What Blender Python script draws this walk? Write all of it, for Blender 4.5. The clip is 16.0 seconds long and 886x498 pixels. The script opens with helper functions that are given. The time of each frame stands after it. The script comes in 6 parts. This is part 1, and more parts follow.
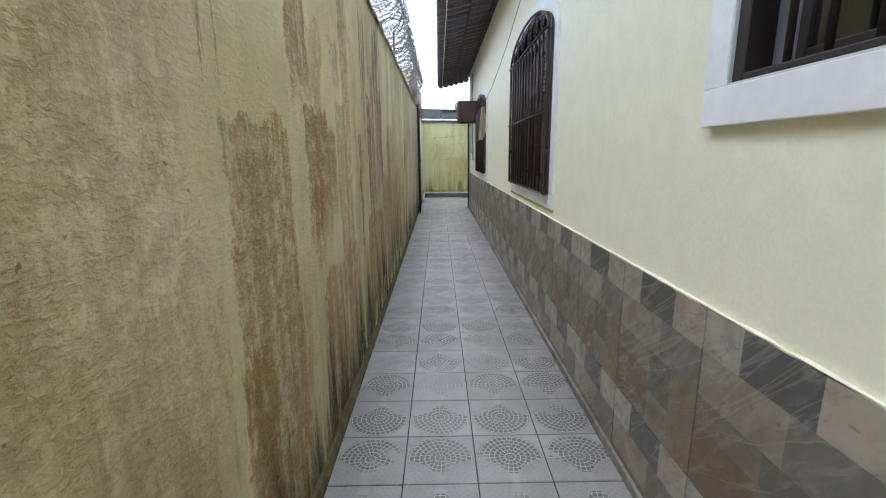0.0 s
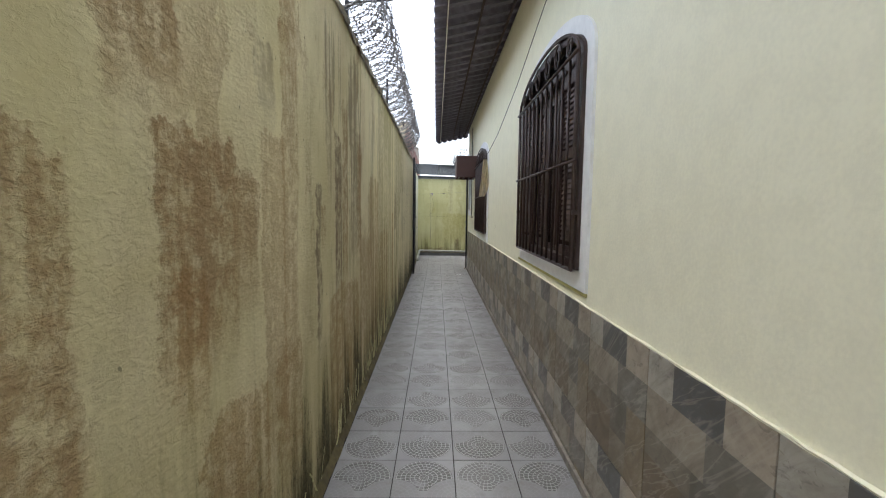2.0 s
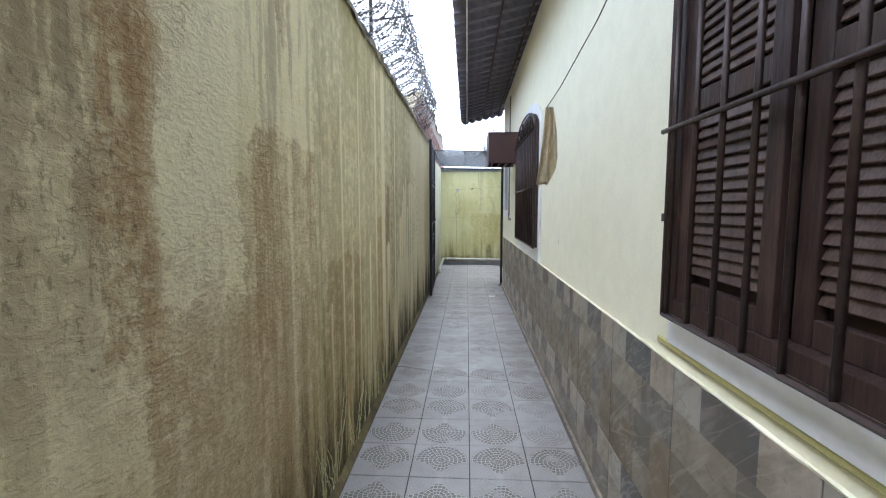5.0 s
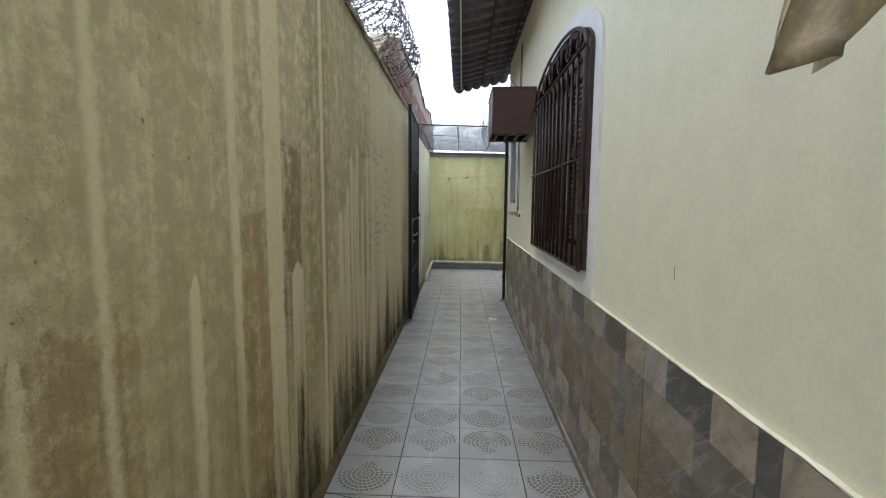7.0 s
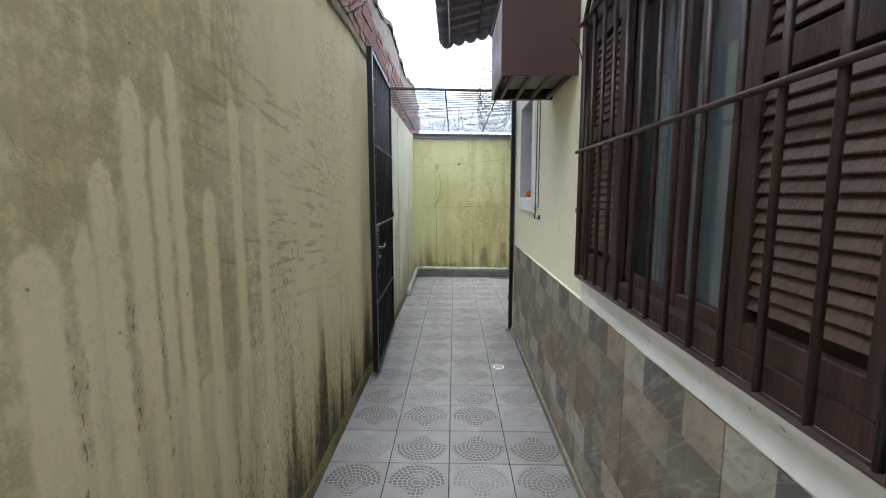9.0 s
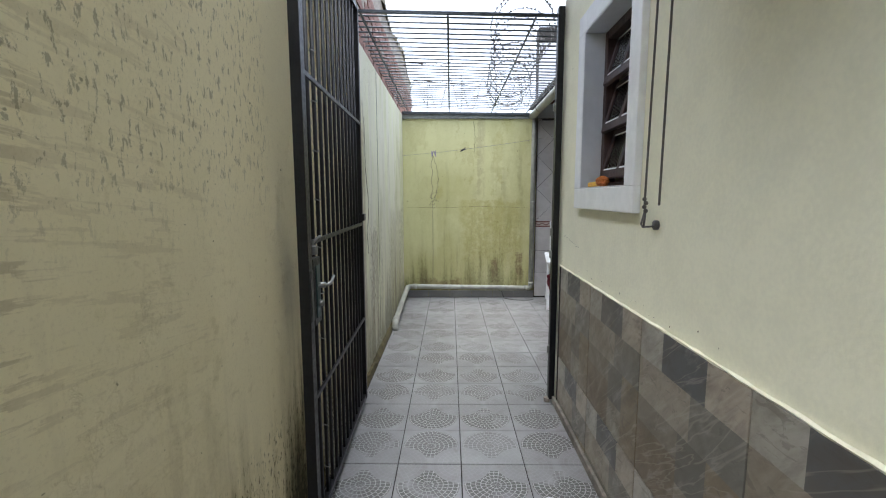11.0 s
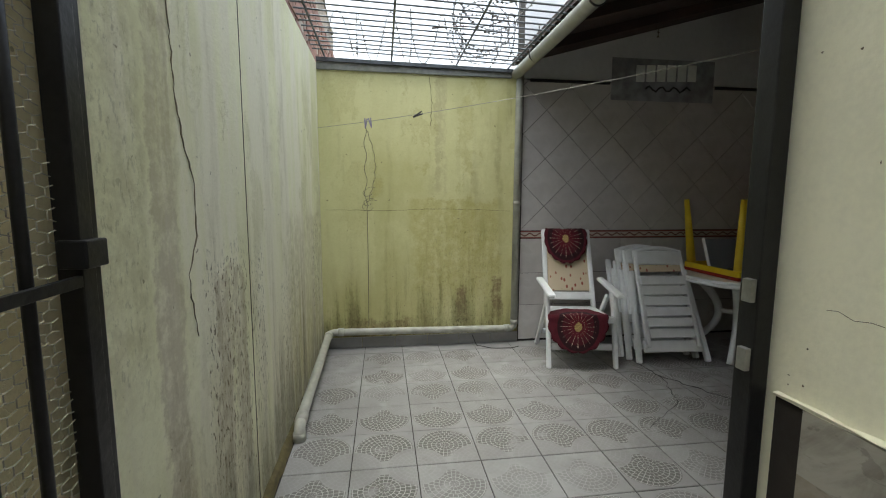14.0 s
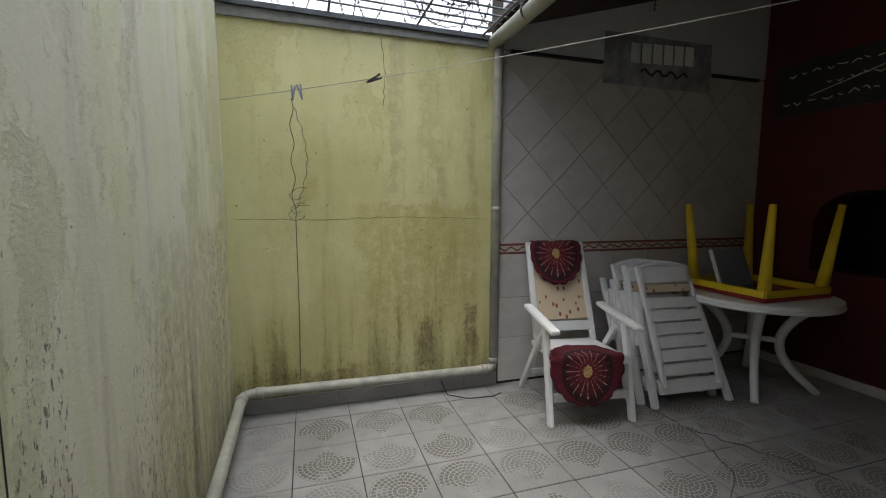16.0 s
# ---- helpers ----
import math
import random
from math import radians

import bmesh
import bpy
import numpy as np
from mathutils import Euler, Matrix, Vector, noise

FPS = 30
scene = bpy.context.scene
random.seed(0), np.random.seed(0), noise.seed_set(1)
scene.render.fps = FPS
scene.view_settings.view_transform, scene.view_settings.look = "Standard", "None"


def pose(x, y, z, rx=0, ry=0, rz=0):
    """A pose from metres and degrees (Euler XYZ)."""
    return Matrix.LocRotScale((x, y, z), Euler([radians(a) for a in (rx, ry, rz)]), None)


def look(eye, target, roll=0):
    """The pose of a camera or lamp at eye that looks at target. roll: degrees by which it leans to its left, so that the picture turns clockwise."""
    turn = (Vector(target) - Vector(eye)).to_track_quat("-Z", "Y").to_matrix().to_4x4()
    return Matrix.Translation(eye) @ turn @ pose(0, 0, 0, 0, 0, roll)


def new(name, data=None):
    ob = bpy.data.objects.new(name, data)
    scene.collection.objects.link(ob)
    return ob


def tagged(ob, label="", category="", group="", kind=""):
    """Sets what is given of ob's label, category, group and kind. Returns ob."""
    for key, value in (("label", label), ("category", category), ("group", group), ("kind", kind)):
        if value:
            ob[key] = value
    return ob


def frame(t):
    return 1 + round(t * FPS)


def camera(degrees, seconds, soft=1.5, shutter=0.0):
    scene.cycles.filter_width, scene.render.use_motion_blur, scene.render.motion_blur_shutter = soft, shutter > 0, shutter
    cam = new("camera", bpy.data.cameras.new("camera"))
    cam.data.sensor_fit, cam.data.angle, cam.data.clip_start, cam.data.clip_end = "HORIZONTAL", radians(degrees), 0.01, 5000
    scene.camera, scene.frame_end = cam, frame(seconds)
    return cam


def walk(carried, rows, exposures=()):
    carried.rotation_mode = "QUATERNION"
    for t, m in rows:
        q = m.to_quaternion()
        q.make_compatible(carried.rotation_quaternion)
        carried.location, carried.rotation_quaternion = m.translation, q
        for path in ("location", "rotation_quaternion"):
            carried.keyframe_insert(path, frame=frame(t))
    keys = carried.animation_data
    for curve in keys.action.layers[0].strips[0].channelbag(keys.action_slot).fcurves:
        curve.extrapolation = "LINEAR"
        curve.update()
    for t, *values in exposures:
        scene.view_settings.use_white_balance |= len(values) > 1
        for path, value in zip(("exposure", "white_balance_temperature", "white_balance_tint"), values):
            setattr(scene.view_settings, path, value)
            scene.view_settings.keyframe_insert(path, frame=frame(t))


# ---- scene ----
cam = camera(90.9, 16.0, soft=1.1)
PATH = [
    (0, (0.634, 1.661, 1.424), (0.649, 3.616, 1.001), -0.7),
    (0.5, (0.611, 1.731, 1.427), (0.677, 3.714, 1.174), -0.7),
    (1, (0.652, 1.928, 1.423), (0.758, 3.916, 1.231), -0.7),
    (1.5, (0.696, 2.201, 1.435), (0.785, 4.191, 1.267), 1.0),
    (2, (0.676, 2.588, 1.443), (0.708, 4.58, 1.268), 0.7),
    (2.5, (0.709, 2.949, 1.446), (0.739, 4.939, 1.255), -0.1),
    (3, (0.748, 3.355, 1.458), (0.762, 5.345, 1.258), 0.3),
    (3.5, (0.725, 3.741, 1.472), (0.685, 5.731, 1.275), 0.6),
    (4, (0.764, 4.195, 1.471), (0.696, 6.186, 1.286), -0.0),
    (4.5, (0.805, 4.646, 1.468), (0.704, 6.635, 1.281), -0.6),
    (5, (0.769, 5.079, 1.469), (0.66, 7.067, 1.287), 0.0),
    (5.2, (0.794, 5.272, 1.476), (0.682, 7.259, 1.282), -1.0),
    (7.3, (0.78, 7.264, 1.442), (0.705, 9.251, 1.228), 0.7),
    (7.5, (0.762, 7.43, 1.46), (0.69, 9.417, 1.241), 0.8),
    (8, (0.79, 7.903, 1.457), (0.757, 9.89, 1.234), -0.4),
    (8.5, (0.826, 8.345, 1.461), (0.789, 10.329, 1.216), -0.1),
    (9, (0.819, 8.775, 1.484), (0.766, 10.759, 1.235), -0.1),
    (9.5, (0.858, 9.225, 1.483), (0.808, 11.209, 1.234), -0.4),
    (9.7, (0.855, 9.379, 1.489), (0.805, 11.362, 1.231), -0.1),
    (11.8, (0.684, 11.216, 1.357), (0.688, 13.203, 1.129), -0.8),
    (12, (0.688, 11.351, 1.352), (0.718, 13.338, 1.125), -1.0),
    (12.5, (0.688, 11.659, 1.362), (0.772, 13.644, 1.133), 0.5),
    (13, (0.649, 12.004, 1.37), (0.808, 13.984, 1.14), 1.0),
    (13.5, (0.626, 12.307, 1.375), (0.873, 14.277, 1.133), 0.2),
    (14, (0.633, 12.619, 1.367), (0.903, 14.588, 1.135), 0.2),
    (14.5, (0.578, 12.917, 1.378), (0.847, 14.885, 1.147), 1.0),
    (15, (0.522, 13.215, 1.348), (0.848, 15.18, 1.166), 0.0),
    (15.5, (0.528, 13.461, 1.346), (0.925, 15.411, 1.149), -0.5),
    (16, (0.559, 13.642, 1.365), (1.151, 15.541, 1.155), 0.2),
]
EXPOSURES = [(0, 2.32, 5700, 9), (1, 2.13, 6050, 10), (2.5, 2.12, 6100, 9), (3.5, 2.12, 5950, 8), (4, 2.42, 5850, 9), (4.5, 2.56, 5620, 9), (5, 2.59, 5600, 10), (7.5, 1.97, 6100, 8), (8.5, 2.18, 6100, 9), (9, 2.44, 5950, 9), (9.5, 2.7, 5750, 9), (12, 2.2, 6150, 8), (13.5, 2.15, 6450, 3), (16, 1.85, 6450, 9)]
walk(cam, [(t, look(e, g, r)) for t, e, g, r in PATH], EXPOSURES)

# ---- world and light: a bright overcast sky ----
world = bpy.data.worlds.new("overcast")
scene.world = world
world.use_nodes = True
wn = world.node_tree.nodes
wl = world.node_tree.links
sky = wn.new("ShaderNodeTexSky")
sky.sky_type = "NISHITA"
sky.sun_disc = False
sky.sun_elevation = radians(80)
sky.sun_rotation = radians(240)
sky.dust_density = 4.0
sky.air_density = 1.0
soft_sky = wn.new("ShaderNodeHueSaturation")
soft_sky.inputs["Saturation"].default_value = 0.4
wl.new(sky.outputs[0], soft_sky.inputs["Color"])
wl.new(soft_sky.outputs[0], wn["Background"].inputs["Color"])
wn["Background"].inputs["Strength"].default_value = 0.15
sun = new("sun", bpy.data.lights.new("sun", "SUN"))
sun.data.energy = 0.25
sun.data.angle = radians(40)
sun.data.color = (0.94, 0.98, 1.0)
sun.matrix_world = look((0.3, 5.5, 12), (0.9, 6.5, 0))


# ---- building helpers ----
BASE = {}


def lin(r, g, b):
    """Linear colour from 0..255 screen values."""
    return tuple(((c / 255) / 12.92 if c / 255 <= 0.04045 else ((c / 255 + 0.055) / 1.055) ** 2.4) for c in (r, g, b)) + (1.0,)


def thing(name, loc, label, category, group="", kind="", turn=0.0):
    ob = new(name)
    ob.empty_display_size = 0.1
    ob.location = loc
    ob.rotation_euler = (0, 0, radians(turn))
    BASE[ob.name] = Vector(loc)
    return tagged(ob, label, category, group, kind)


def mesh_of(bm, name, material, smooth=False):
    me = bpy.data.meshes.new(name)
    bmesh.ops.recalc_face_normals(bm, faces=bm.faces)
    if smooth:
        for f in bm.faces:
            f.smooth = True
    bm.to_mesh(me)
    bm.free()
    me.materials.append(material)
    return me


def part(name, bm, material, parent=None, label="", smooth=False, local=False):
    """One mesh object under a thing; the bmesh is in world metres unless local."""
    if parent is not None and not local:
        bmesh.ops.translate(bm, verts=bm.verts, vec=-BASE.get(parent.name, Vector()))
    ob = new(name, mesh_of(bm, name, material, smooth))
    if parent is not None:
        ob.parent = parent
        BASE[ob.name] = BASE.get(parent.name, Vector())
    if label:
        ob["label"] = label
    return ob


def structure(name, bm, material, label, category, smooth=False):
    ob = new(name, mesh_of(bm, name, material, smooth))
    BASE[ob.name] = Vector()
    return tagged(ob, label, category, kind="structure")


def B():
    return bmesh.new()


def box(bm, x0, x1, y0, y1, z0, z1, bevel=0.0):
    m = Matrix.LocRotScale(((x0 + x1) / 2, (y0 + y1) / 2, (z0 + z1) / 2), None, (abs(x1 - x0), abs(y1 - y0), abs(z1 - z0)))
    r = bmesh.ops.create_cube(bm, size=1, matrix=m)
    if bevel > 0:
        es = list({e for v in r["verts"] for e in v.link_edges})
        bmesh.ops.bevel(bm, geom=es, offset=bevel, segments=2, affect="EDGES", profile=0.5)
    return bm


def beam(bm, a, b, w, d, up=(0, 0, 1), bevel=0.0):
    """A bar of rectangular section from a to b; w across, d along up."""
    a, b = Vector(a), Vector(b)
    y = (b - a)
    L = y.length
    y.normalize()
    u = Vector(up)
    x = y.cross(u)
    if x.length < 1e-4:
        x = y.cross(Vector((1, 0, 0)))
    x.normalize()
    z = x.cross(y)
    m = Matrix((x, y, z)).transposed().to_4x4()
    m.translation = (a + b) / 2
    r = bmesh.ops.create_cube(bm, size=1, matrix=m @ Matrix.Diagonal((w, L, d, 1)))
    if bevel > 0:
        es = list({e for v in r["verts"] for e in v.link_edges})
        bmesh.ops.bevel(bm, geom=es, offset=bevel, segments=2, affect="EDGES", profile=0.5)
    return bm


def tube(bm, pts, r, sides=8, closed=False, caps=True, taper=None):
    """A round tube along a line of points."""
    pts = [Vector(p) for p in pts]
    n = len(pts)
    rings = []
    ref = Vector((0, 0, 1))
    for i, p in enumerate(pts):
        d = (pts[min(i + 1, n - 1)] - pts[max(i - 1, 0)])
        if closed:
            d = pts[(i + 1) % n] - pts[i - 1]
        d.normalize()
        if abs(d.dot(ref)) > 0.95:
            ref = Vector((1, 0, 0)) if abs(d.x) < 0.9 else Vector((0, 1, 0))
        x = d.cross(ref).normalized()
        ref = x.cross(d).normalized()
        rr = r if taper is None else r * taper[i]
        rings.append([bm.verts.new(p + (x * math.cos(2 * math.pi * k / sides) + ref * math.sin(2 * math.pi * k / sides)) * rr) for k in range(sides)])
    for i in range(n if closed else n - 1):
        a, b = rings[i], rings[(i + 1) % n]
        for k in range(sides):
            bm.faces.new((a[k], a[(k + 1) % sides], b[(k + 1) % sides], b[k]))
    if caps and not closed:
        bm.faces.new(rings[0][::-1])
        bm.faces.new(rings[-1])
    return bm


def disc(bm, c, r, h, axis="z", sides=24, bevel=0.0, r2=None):
    turn = {"z": Matrix(), "x": Matrix.Rotation(radians(90), 4, "Y"), "y": Matrix.Rotation(radians(90), 4, "X")}[axis]
    r_ = bmesh.ops.create_cone(bm, cap_ends=True, segments=sides, radius1=r, radius2=r if r2 is None else r2, depth=h, matrix=Matrix.Translation(c) @ turn)
    if bevel > 0:
        es = [e for e in {e for v in r_["verts"] for e in v.link_edges} if any(len(f.verts) > 4 for f in e.link_faces)]
        bmesh.ops.bevel(bm, geom=es, offset=bevel, segments=2, affect="EDGES", profile=0.5)
    return bm


# ---- materials ----
class Nodes:
    """A small node builder for one material."""

    def __init__(self, name, rough=0.6, metal=0.0, spec=0.5):
        self.m = bpy.data.materials.new(name)
        self.m.use_nodes = True
        self.n, self.l = self.m.node_tree.nodes, self.m.node_tree.links
        self.b = self.n["Principled BSDF"]
        self.b.inputs["Roughness"].default_value = rough
        self.b.inputs["Metallic"].default_value = metal
        self.b.inputs["Specular IOR Level"].default_value = spec
        self.tc = self.n.new("ShaderNodeTexCoord")
        self.obj = self.tc.outputs["Object"]

    def put(self, socket, v):
        if v is None:
            return
        if hasattr(v, "is_linked"):
            self.l.new(v, socket)
        else:
            socket.default_value = v

    def math(self, op, a, b=None, c=None, clamp=False):
        k = self.n.new("ShaderNodeMath")
        k.operation, k.use_clamp = op, clamp
        for s, v in zip(k.inputs, (a, b, c)):
            self.put(s, v)
        return k.outputs[0]

    def xyz(self, v):
        k = self.n.new("ShaderNodeSeparateXYZ")
        self.put(k.inputs[0], v)
        return k.outputs

    def vec(self, x, y, z):
        k = self.n.new("ShaderNodeCombineXYZ")
        for s, v in zip(k.inputs, (x, y, z)):
            self.put(s, v)
        return k.outputs[0]

    def mapped(self, scale=(1, 1, 1), shift=(0, 0, 0), v=None):
        k = self.n.new("ShaderNodeMapping")
        k.inputs["Scale"].default_value = scale
        k.inputs["Location"].default_value = shift
        self.put(k.inputs["Vector"], self.obj if v is None else v)
        return k.outputs[0]

    def noise(self, scale, detail=4, v=None, rough=0.55, distort=0.0, colour=False):
        k = self.n.new("ShaderNodeTexNoise")
        k.inputs["Scale"].default_value = scale
        k.inputs["Detail"].default_value = detail
        k.inputs["Roughness"].default_value = rough
        k.inputs["Distortion"].default_value = distort
        self.put(k.inputs["Vector"], self.obj if v is None else v)
        return k.outputs["Color" if colour else "Fac"]

    def ramp(self, f, lo, hi, a=0.0, b=1.0):
        k = self.n.new("ShaderNodeMapRange")
        k.interpolation_type = "SMOOTHSTEP"
        for s, v in zip(k.inputs, (f, lo, hi, a, b)):
            self.put(s, v)
        return k.outputs[0]

    def mix(self, f, a, b, mode="MIX"):
        k = self.n.new("ShaderNodeMix")
        k.data_type, k.blend_type = "RGBA", mode
        self.put(k.inputs[0], f)
        self.put(k.inputs[6], a)
        self.put(k.inputs[7], b)
        return k.outputs[2]

    def rand(self):
        return self.n.new("ShaderNodeObjectInfo").outputs["Random"]

    def bump(self, h, strength=0.3, distance=0.01, after=None):
        k = self.n.new("ShaderNodeBump")
        k.inputs["Strength"].default_value = strength
        k.inputs["Distance"].default_value = distance
        self.put(k.inputs["Height"], h)
        self.put(k.inputs["Normal"], after)
        self.l.new(k.outputs[0], self.b.inputs["Normal"])
        return k.outputs[0]

    def base(self, c):
        self.put(self.b.inputs["Base Color"], c)
        return self

    def rough(self, v):
        self.put(self.b.inputs["Roughness"], v)
        return self


def plain(name, c, rough=0.6, metal=0.0, grain=18.0, vary=0.15, bump=0.15, spec=0.5, each=0.0):
    """A surface with fine grain and larger blotches."""
    k = Nodes(name, rough, metal, spec)
    f = k.noise(grain, 5)
    g = k.noise(grain * 0.13, 3)
    dark = tuple(x * (1 - vary) for x in c[:3]) + (1,)
    lite = tuple(min(1, x * (1 + vary)) for x in c[:3]) + (1,)
    col = k.mix(k.ramp(k.math("ADD", k.math("MULTIPLY", f, 0.5), k.math("MULTIPLY", g, 0.5)), 0.35, 0.65), dark, lite)
    if each:
        col = k.mix(k.math("MULTIPLY", k.rand(), each), col, tuple(x * 0.4 for x in c[:3]) + (1,))
    k.base(col)
    k.rough(k.ramp(f, 0.3, 0.7, max(0.02, rough - 0.08), min(1, rough + 0.1)))
    if bump:
        k.bump(f, bump, 0.004)
    return k.m


def stucco(name, clean, marks, tan=lin(180, 158, 124), algae=1.0, streaky=0.5, patchy=0.5, axis="y", seed=0.0, pale=None, relief=0.9, even_from=None):
    """Old painted render: torn layers of paint, runs of dirt, damp patches, mould and moss at the foot.
    marks: (from, to, bottom, top, strength, tone) in metres along the wall; tone 0 tan, 1 grey brown, 2 brushed paint,
    3 ochre, 4 olive, 5 specks of black mould, 6 thin dark scrapes,
    7 short level dashes that the brush left bare."""
    k = Nodes(name, 0.85, 0.0, 0.3)
    o = k.xyz(k.obj)
    along, z = (o[1] if axis == "y" else o[0]), o[2]
    flat = k.vec(along, z, seed)

    def off(v, d):
        return k.math("MULTIPLY", k.math("SUBTRACT", v, 0.5), d)

    w = k.xyz(k.noise(3.5, 6, flat, 0.7, colour=True))
    w2 = k.xyz(k.noise(23.0, 5, flat, 0.7, colour=True))
    wa = k.math("ADD", along, k.math("ADD", off(w[0], 0.17), off(w2[0], 0.08)))
    wb = k.math("ADD", along, k.math("ADD", off(w[0], 0.03), off(w2[0], 0.03)))
    wz = k.math("ADD", z, k.math("ADD", off(w[1], 0.3), off(w2[1], 0.14)))
    run = k.noise(1.0, 6, k.vec(k.math("MULTIPLY", wb, 4.2), k.math("MULTIPLY", wz, 0.42), seed + 3.1), 0.65)
    run_fine = k.noise(1.0, 6, k.vec(k.math("MULTIPLY", wb, 17.0), k.math("MULTIPLY", wz, 1.1), seed + 7.7), 0.65)
    blotch = k.noise(1.0, 6, k.vec(k.math("MULTIPLY", along, 1.1), k.math("MULTIPLY", z, 0.75), seed + 11.0), 0.65)
    torn = k.noise(1.0, 8, k.vec(k.math("MULTIPLY", wa, 1.9), k.math("MULTIPLY", wz, 0.9), seed + 17.0), 0.72)
    sand = k.noise(120, 3, k.obj, 0.75)
    lump = k.ramp(k.noise(1.0, 3, k.vec(k.math("MULTIPLY", k.math("ADD", along, off(w2[0], 0.05)), 40.0), k.math("MULTIPLY", k.math("ADD", z, off(w2[1], 0.04)), 66.0), seed), 0.6), 0.36, 0.66)
    spot = k.noise(1.0, 4, k.vec(k.math("MULTIPLY", k.math("ADD", along, off(w2[0], 0.02)), 66.0), k.math("MULTIPLY", k.math("ADD", z, off(w2[1], 0.05)), 24.0), seed + 29.0), 0.7)
    specks = k.ramp(spot, 0.55, 0.62)
    dash = k.ramp(k.noise(1.0, 4, k.vec(k.math("MULTIPLY", wa, 4.5), k.math("MULTIPLY", k.math("ADD", z, k.math("MULTIPLY", wb, 0.12)), 30.0), seed + 31.0), 0.65), 0.53, 0.6)
    fine = k.noise(14.0, 6, flat, 0.75)
    broad = k.noise(0.55, 4, flat, 0.6)
    lite = tuple(min(1, c * 1.08) for c in clean[:3]) + (1,)
    dull = (clean[0] * 0.86, clean[1] * 0.85, clean[2] * 0.74, 1)
    col = k.mix(k.ramp(blotch, 0.36, 0.64), lite, dull)
    col = k.mix(k.ramp(fine, 0.4, 0.7, 0.0, 0.25), col, (clean[0] * 0.74, clean[1] * 0.72, clean[2] * 0.6, 1))
    if pale:
        col = k.mix(k.ramp(run, 0.4, 0.58), col, pale)
    ragged_in = k.ramp(fine, 0.32, 0.56, 0.45, 1.0)
    rough_part = k.ramp(along, even_from, even_from + 1.6, 1.0, 0.08) if even_from else 1.0
    bare = k.math("MULTIPLY", k.math("MULTIPLY", k.ramp(torn, 0.535, 0.56), k.ramp(broad, 0.42, 0.56)), k.math("MULTIPLY", k.math("MULTIPLY", ragged_in, patchy), rough_part))
    col = k.mix(bare, col, tan)
    soft = k.noise(1.0, 4, k.vec(k.math("MULTIPLY", along, 1.7), k.math("MULTIPLY", z, 0.6), seed + 23.0), 0.6)
    col = k.mix(k.math("MULTIPLY", k.ramp(soft, 0.45, 0.7), 0.5 * patchy), col, tan)
    grime = (clean[0] * 0.52, clean[1] * 0.48, clean[2] * 0.42, 1)
    col = k.mix(k.math("MULTIPLY", k.math("MULTIPLY", k.ramp(run, 0.55, 0.72), ragged_in), streaky), col, grime)
    thin = k.math("MULTIPLY", k.ramp(run_fine, 0.56, 0.7), k.ramp(blotch, 0.46, 0.62))
    col = k.mix(k.math("MULTIPLY", thin, streaky), col, (clean[0] * 0.42, clean[1] * 0.39, clean[2] * 0.34, 1))
    tones = (tan, lin(140, 122, 96), lite, lin(170, 128, 76), lin(152, 142, 104), lin(62, 58, 42), lin(104, 92, 68), lin(148, 128, 92))
    wet = bare
    inner = k.math("MULTIPLY", k.ramp(k.math("ADD", k.math("MULTIPLY", run_fine, 0.4), k.math("MULTIPLY", fine, 0.6)), 0.38, 0.56, 0.12, 1.0), 1.0)
    brushed = k.ramp(k.math("ADD", k.math("MULTIPLY", run_fine, 0.35), k.math("MULTIPLY", fine, 0.65)), 0.38, 0.48, 0.3, 1.0)
    for a0, a1, z0, z1, s, tone in marks:
        mid, hw = (a0 + a1) / 2, (a1 - a0) / 2
        edge = 0.012 if hw < 0.3 else 0.06
        za, ya = wz, wa
        if tone == 2 and hw < 0.12:
            ya = wb
            d = k.math("DIVIDE", k.math("SUBTRACT", wb, mid), hw)
            za = k.math("ADD", z, k.math("ADD", k.math("MULTIPLY", k.math("MULTIPLY", d, d), 0.05), off(w2[1], 0.06)))
        f = k.ramp(k.math("ABSOLUTE", k.math("SUBTRACT", ya, mid)), hw - edge, hw + edge, 1.0, 0.0)
        low = 0.16 if z0 > 0.05 else 0.02
        f = k.math("MULTIPLY", f, k.math("MULTIPLY", k.ramp(za, z0 - low, z0 + low), k.ramp(za, z1 - 0.015 - 0.1 * (tone > 3), z1 + 0.015, 1.0, 0.0)))
        g = k.math("MULTIPLY", f, k.math("MULTIPLY", dash if tone == 7 else specks if tone == 5 else k.ramp(run_fine, 0.5, 0.56) if tone == 6 else brushed if tone == 2 else inner, s))
        col = k.mix(g, col, tones[tone])
        if tone in (0, 3):
            wet = k.math("MAXIMUM", wet, g)
    if algae:
        foot = k.math("ADD", z, k.math("MULTIPLY", k.math("SUBTRACT", run, 0.5), -2.2))
        foot = k.math("ADD", foot, k.math("MULTIPLY", k.math("SUBTRACT", run_fine, 0.5), -1.0))
        col = k.mix(k.math("MULTIPLY", k.ramp(foot, 0.0, 1.0, 1.0, 0.0), min(0.8, 0.45 * algae)), col, lin(138, 122, 62))
        deep = k.math("MULTIPLY", k.ramp(foot, -0.05, 0.5, 1.0, 0.0), k.ramp(k.math("ADD", k.math("MULTIPLY", fine, 0.6), k.math("MULTIPLY", spot, 0.4)), 0.36, 0.52, 0.6, 1.0))
        col = k.mix(k.math("MULTIPLY", deep, min(0.95, 0.85 * algae)), col, lin(54, 52, 30))
        col = k.mix(k.math("MULTIPLY", k.math("MULTIPLY", k.ramp(foot, 0.1, 0.7, 1.0, 0.0), specks), 0.55 * algae), col, lin(48, 46, 30))
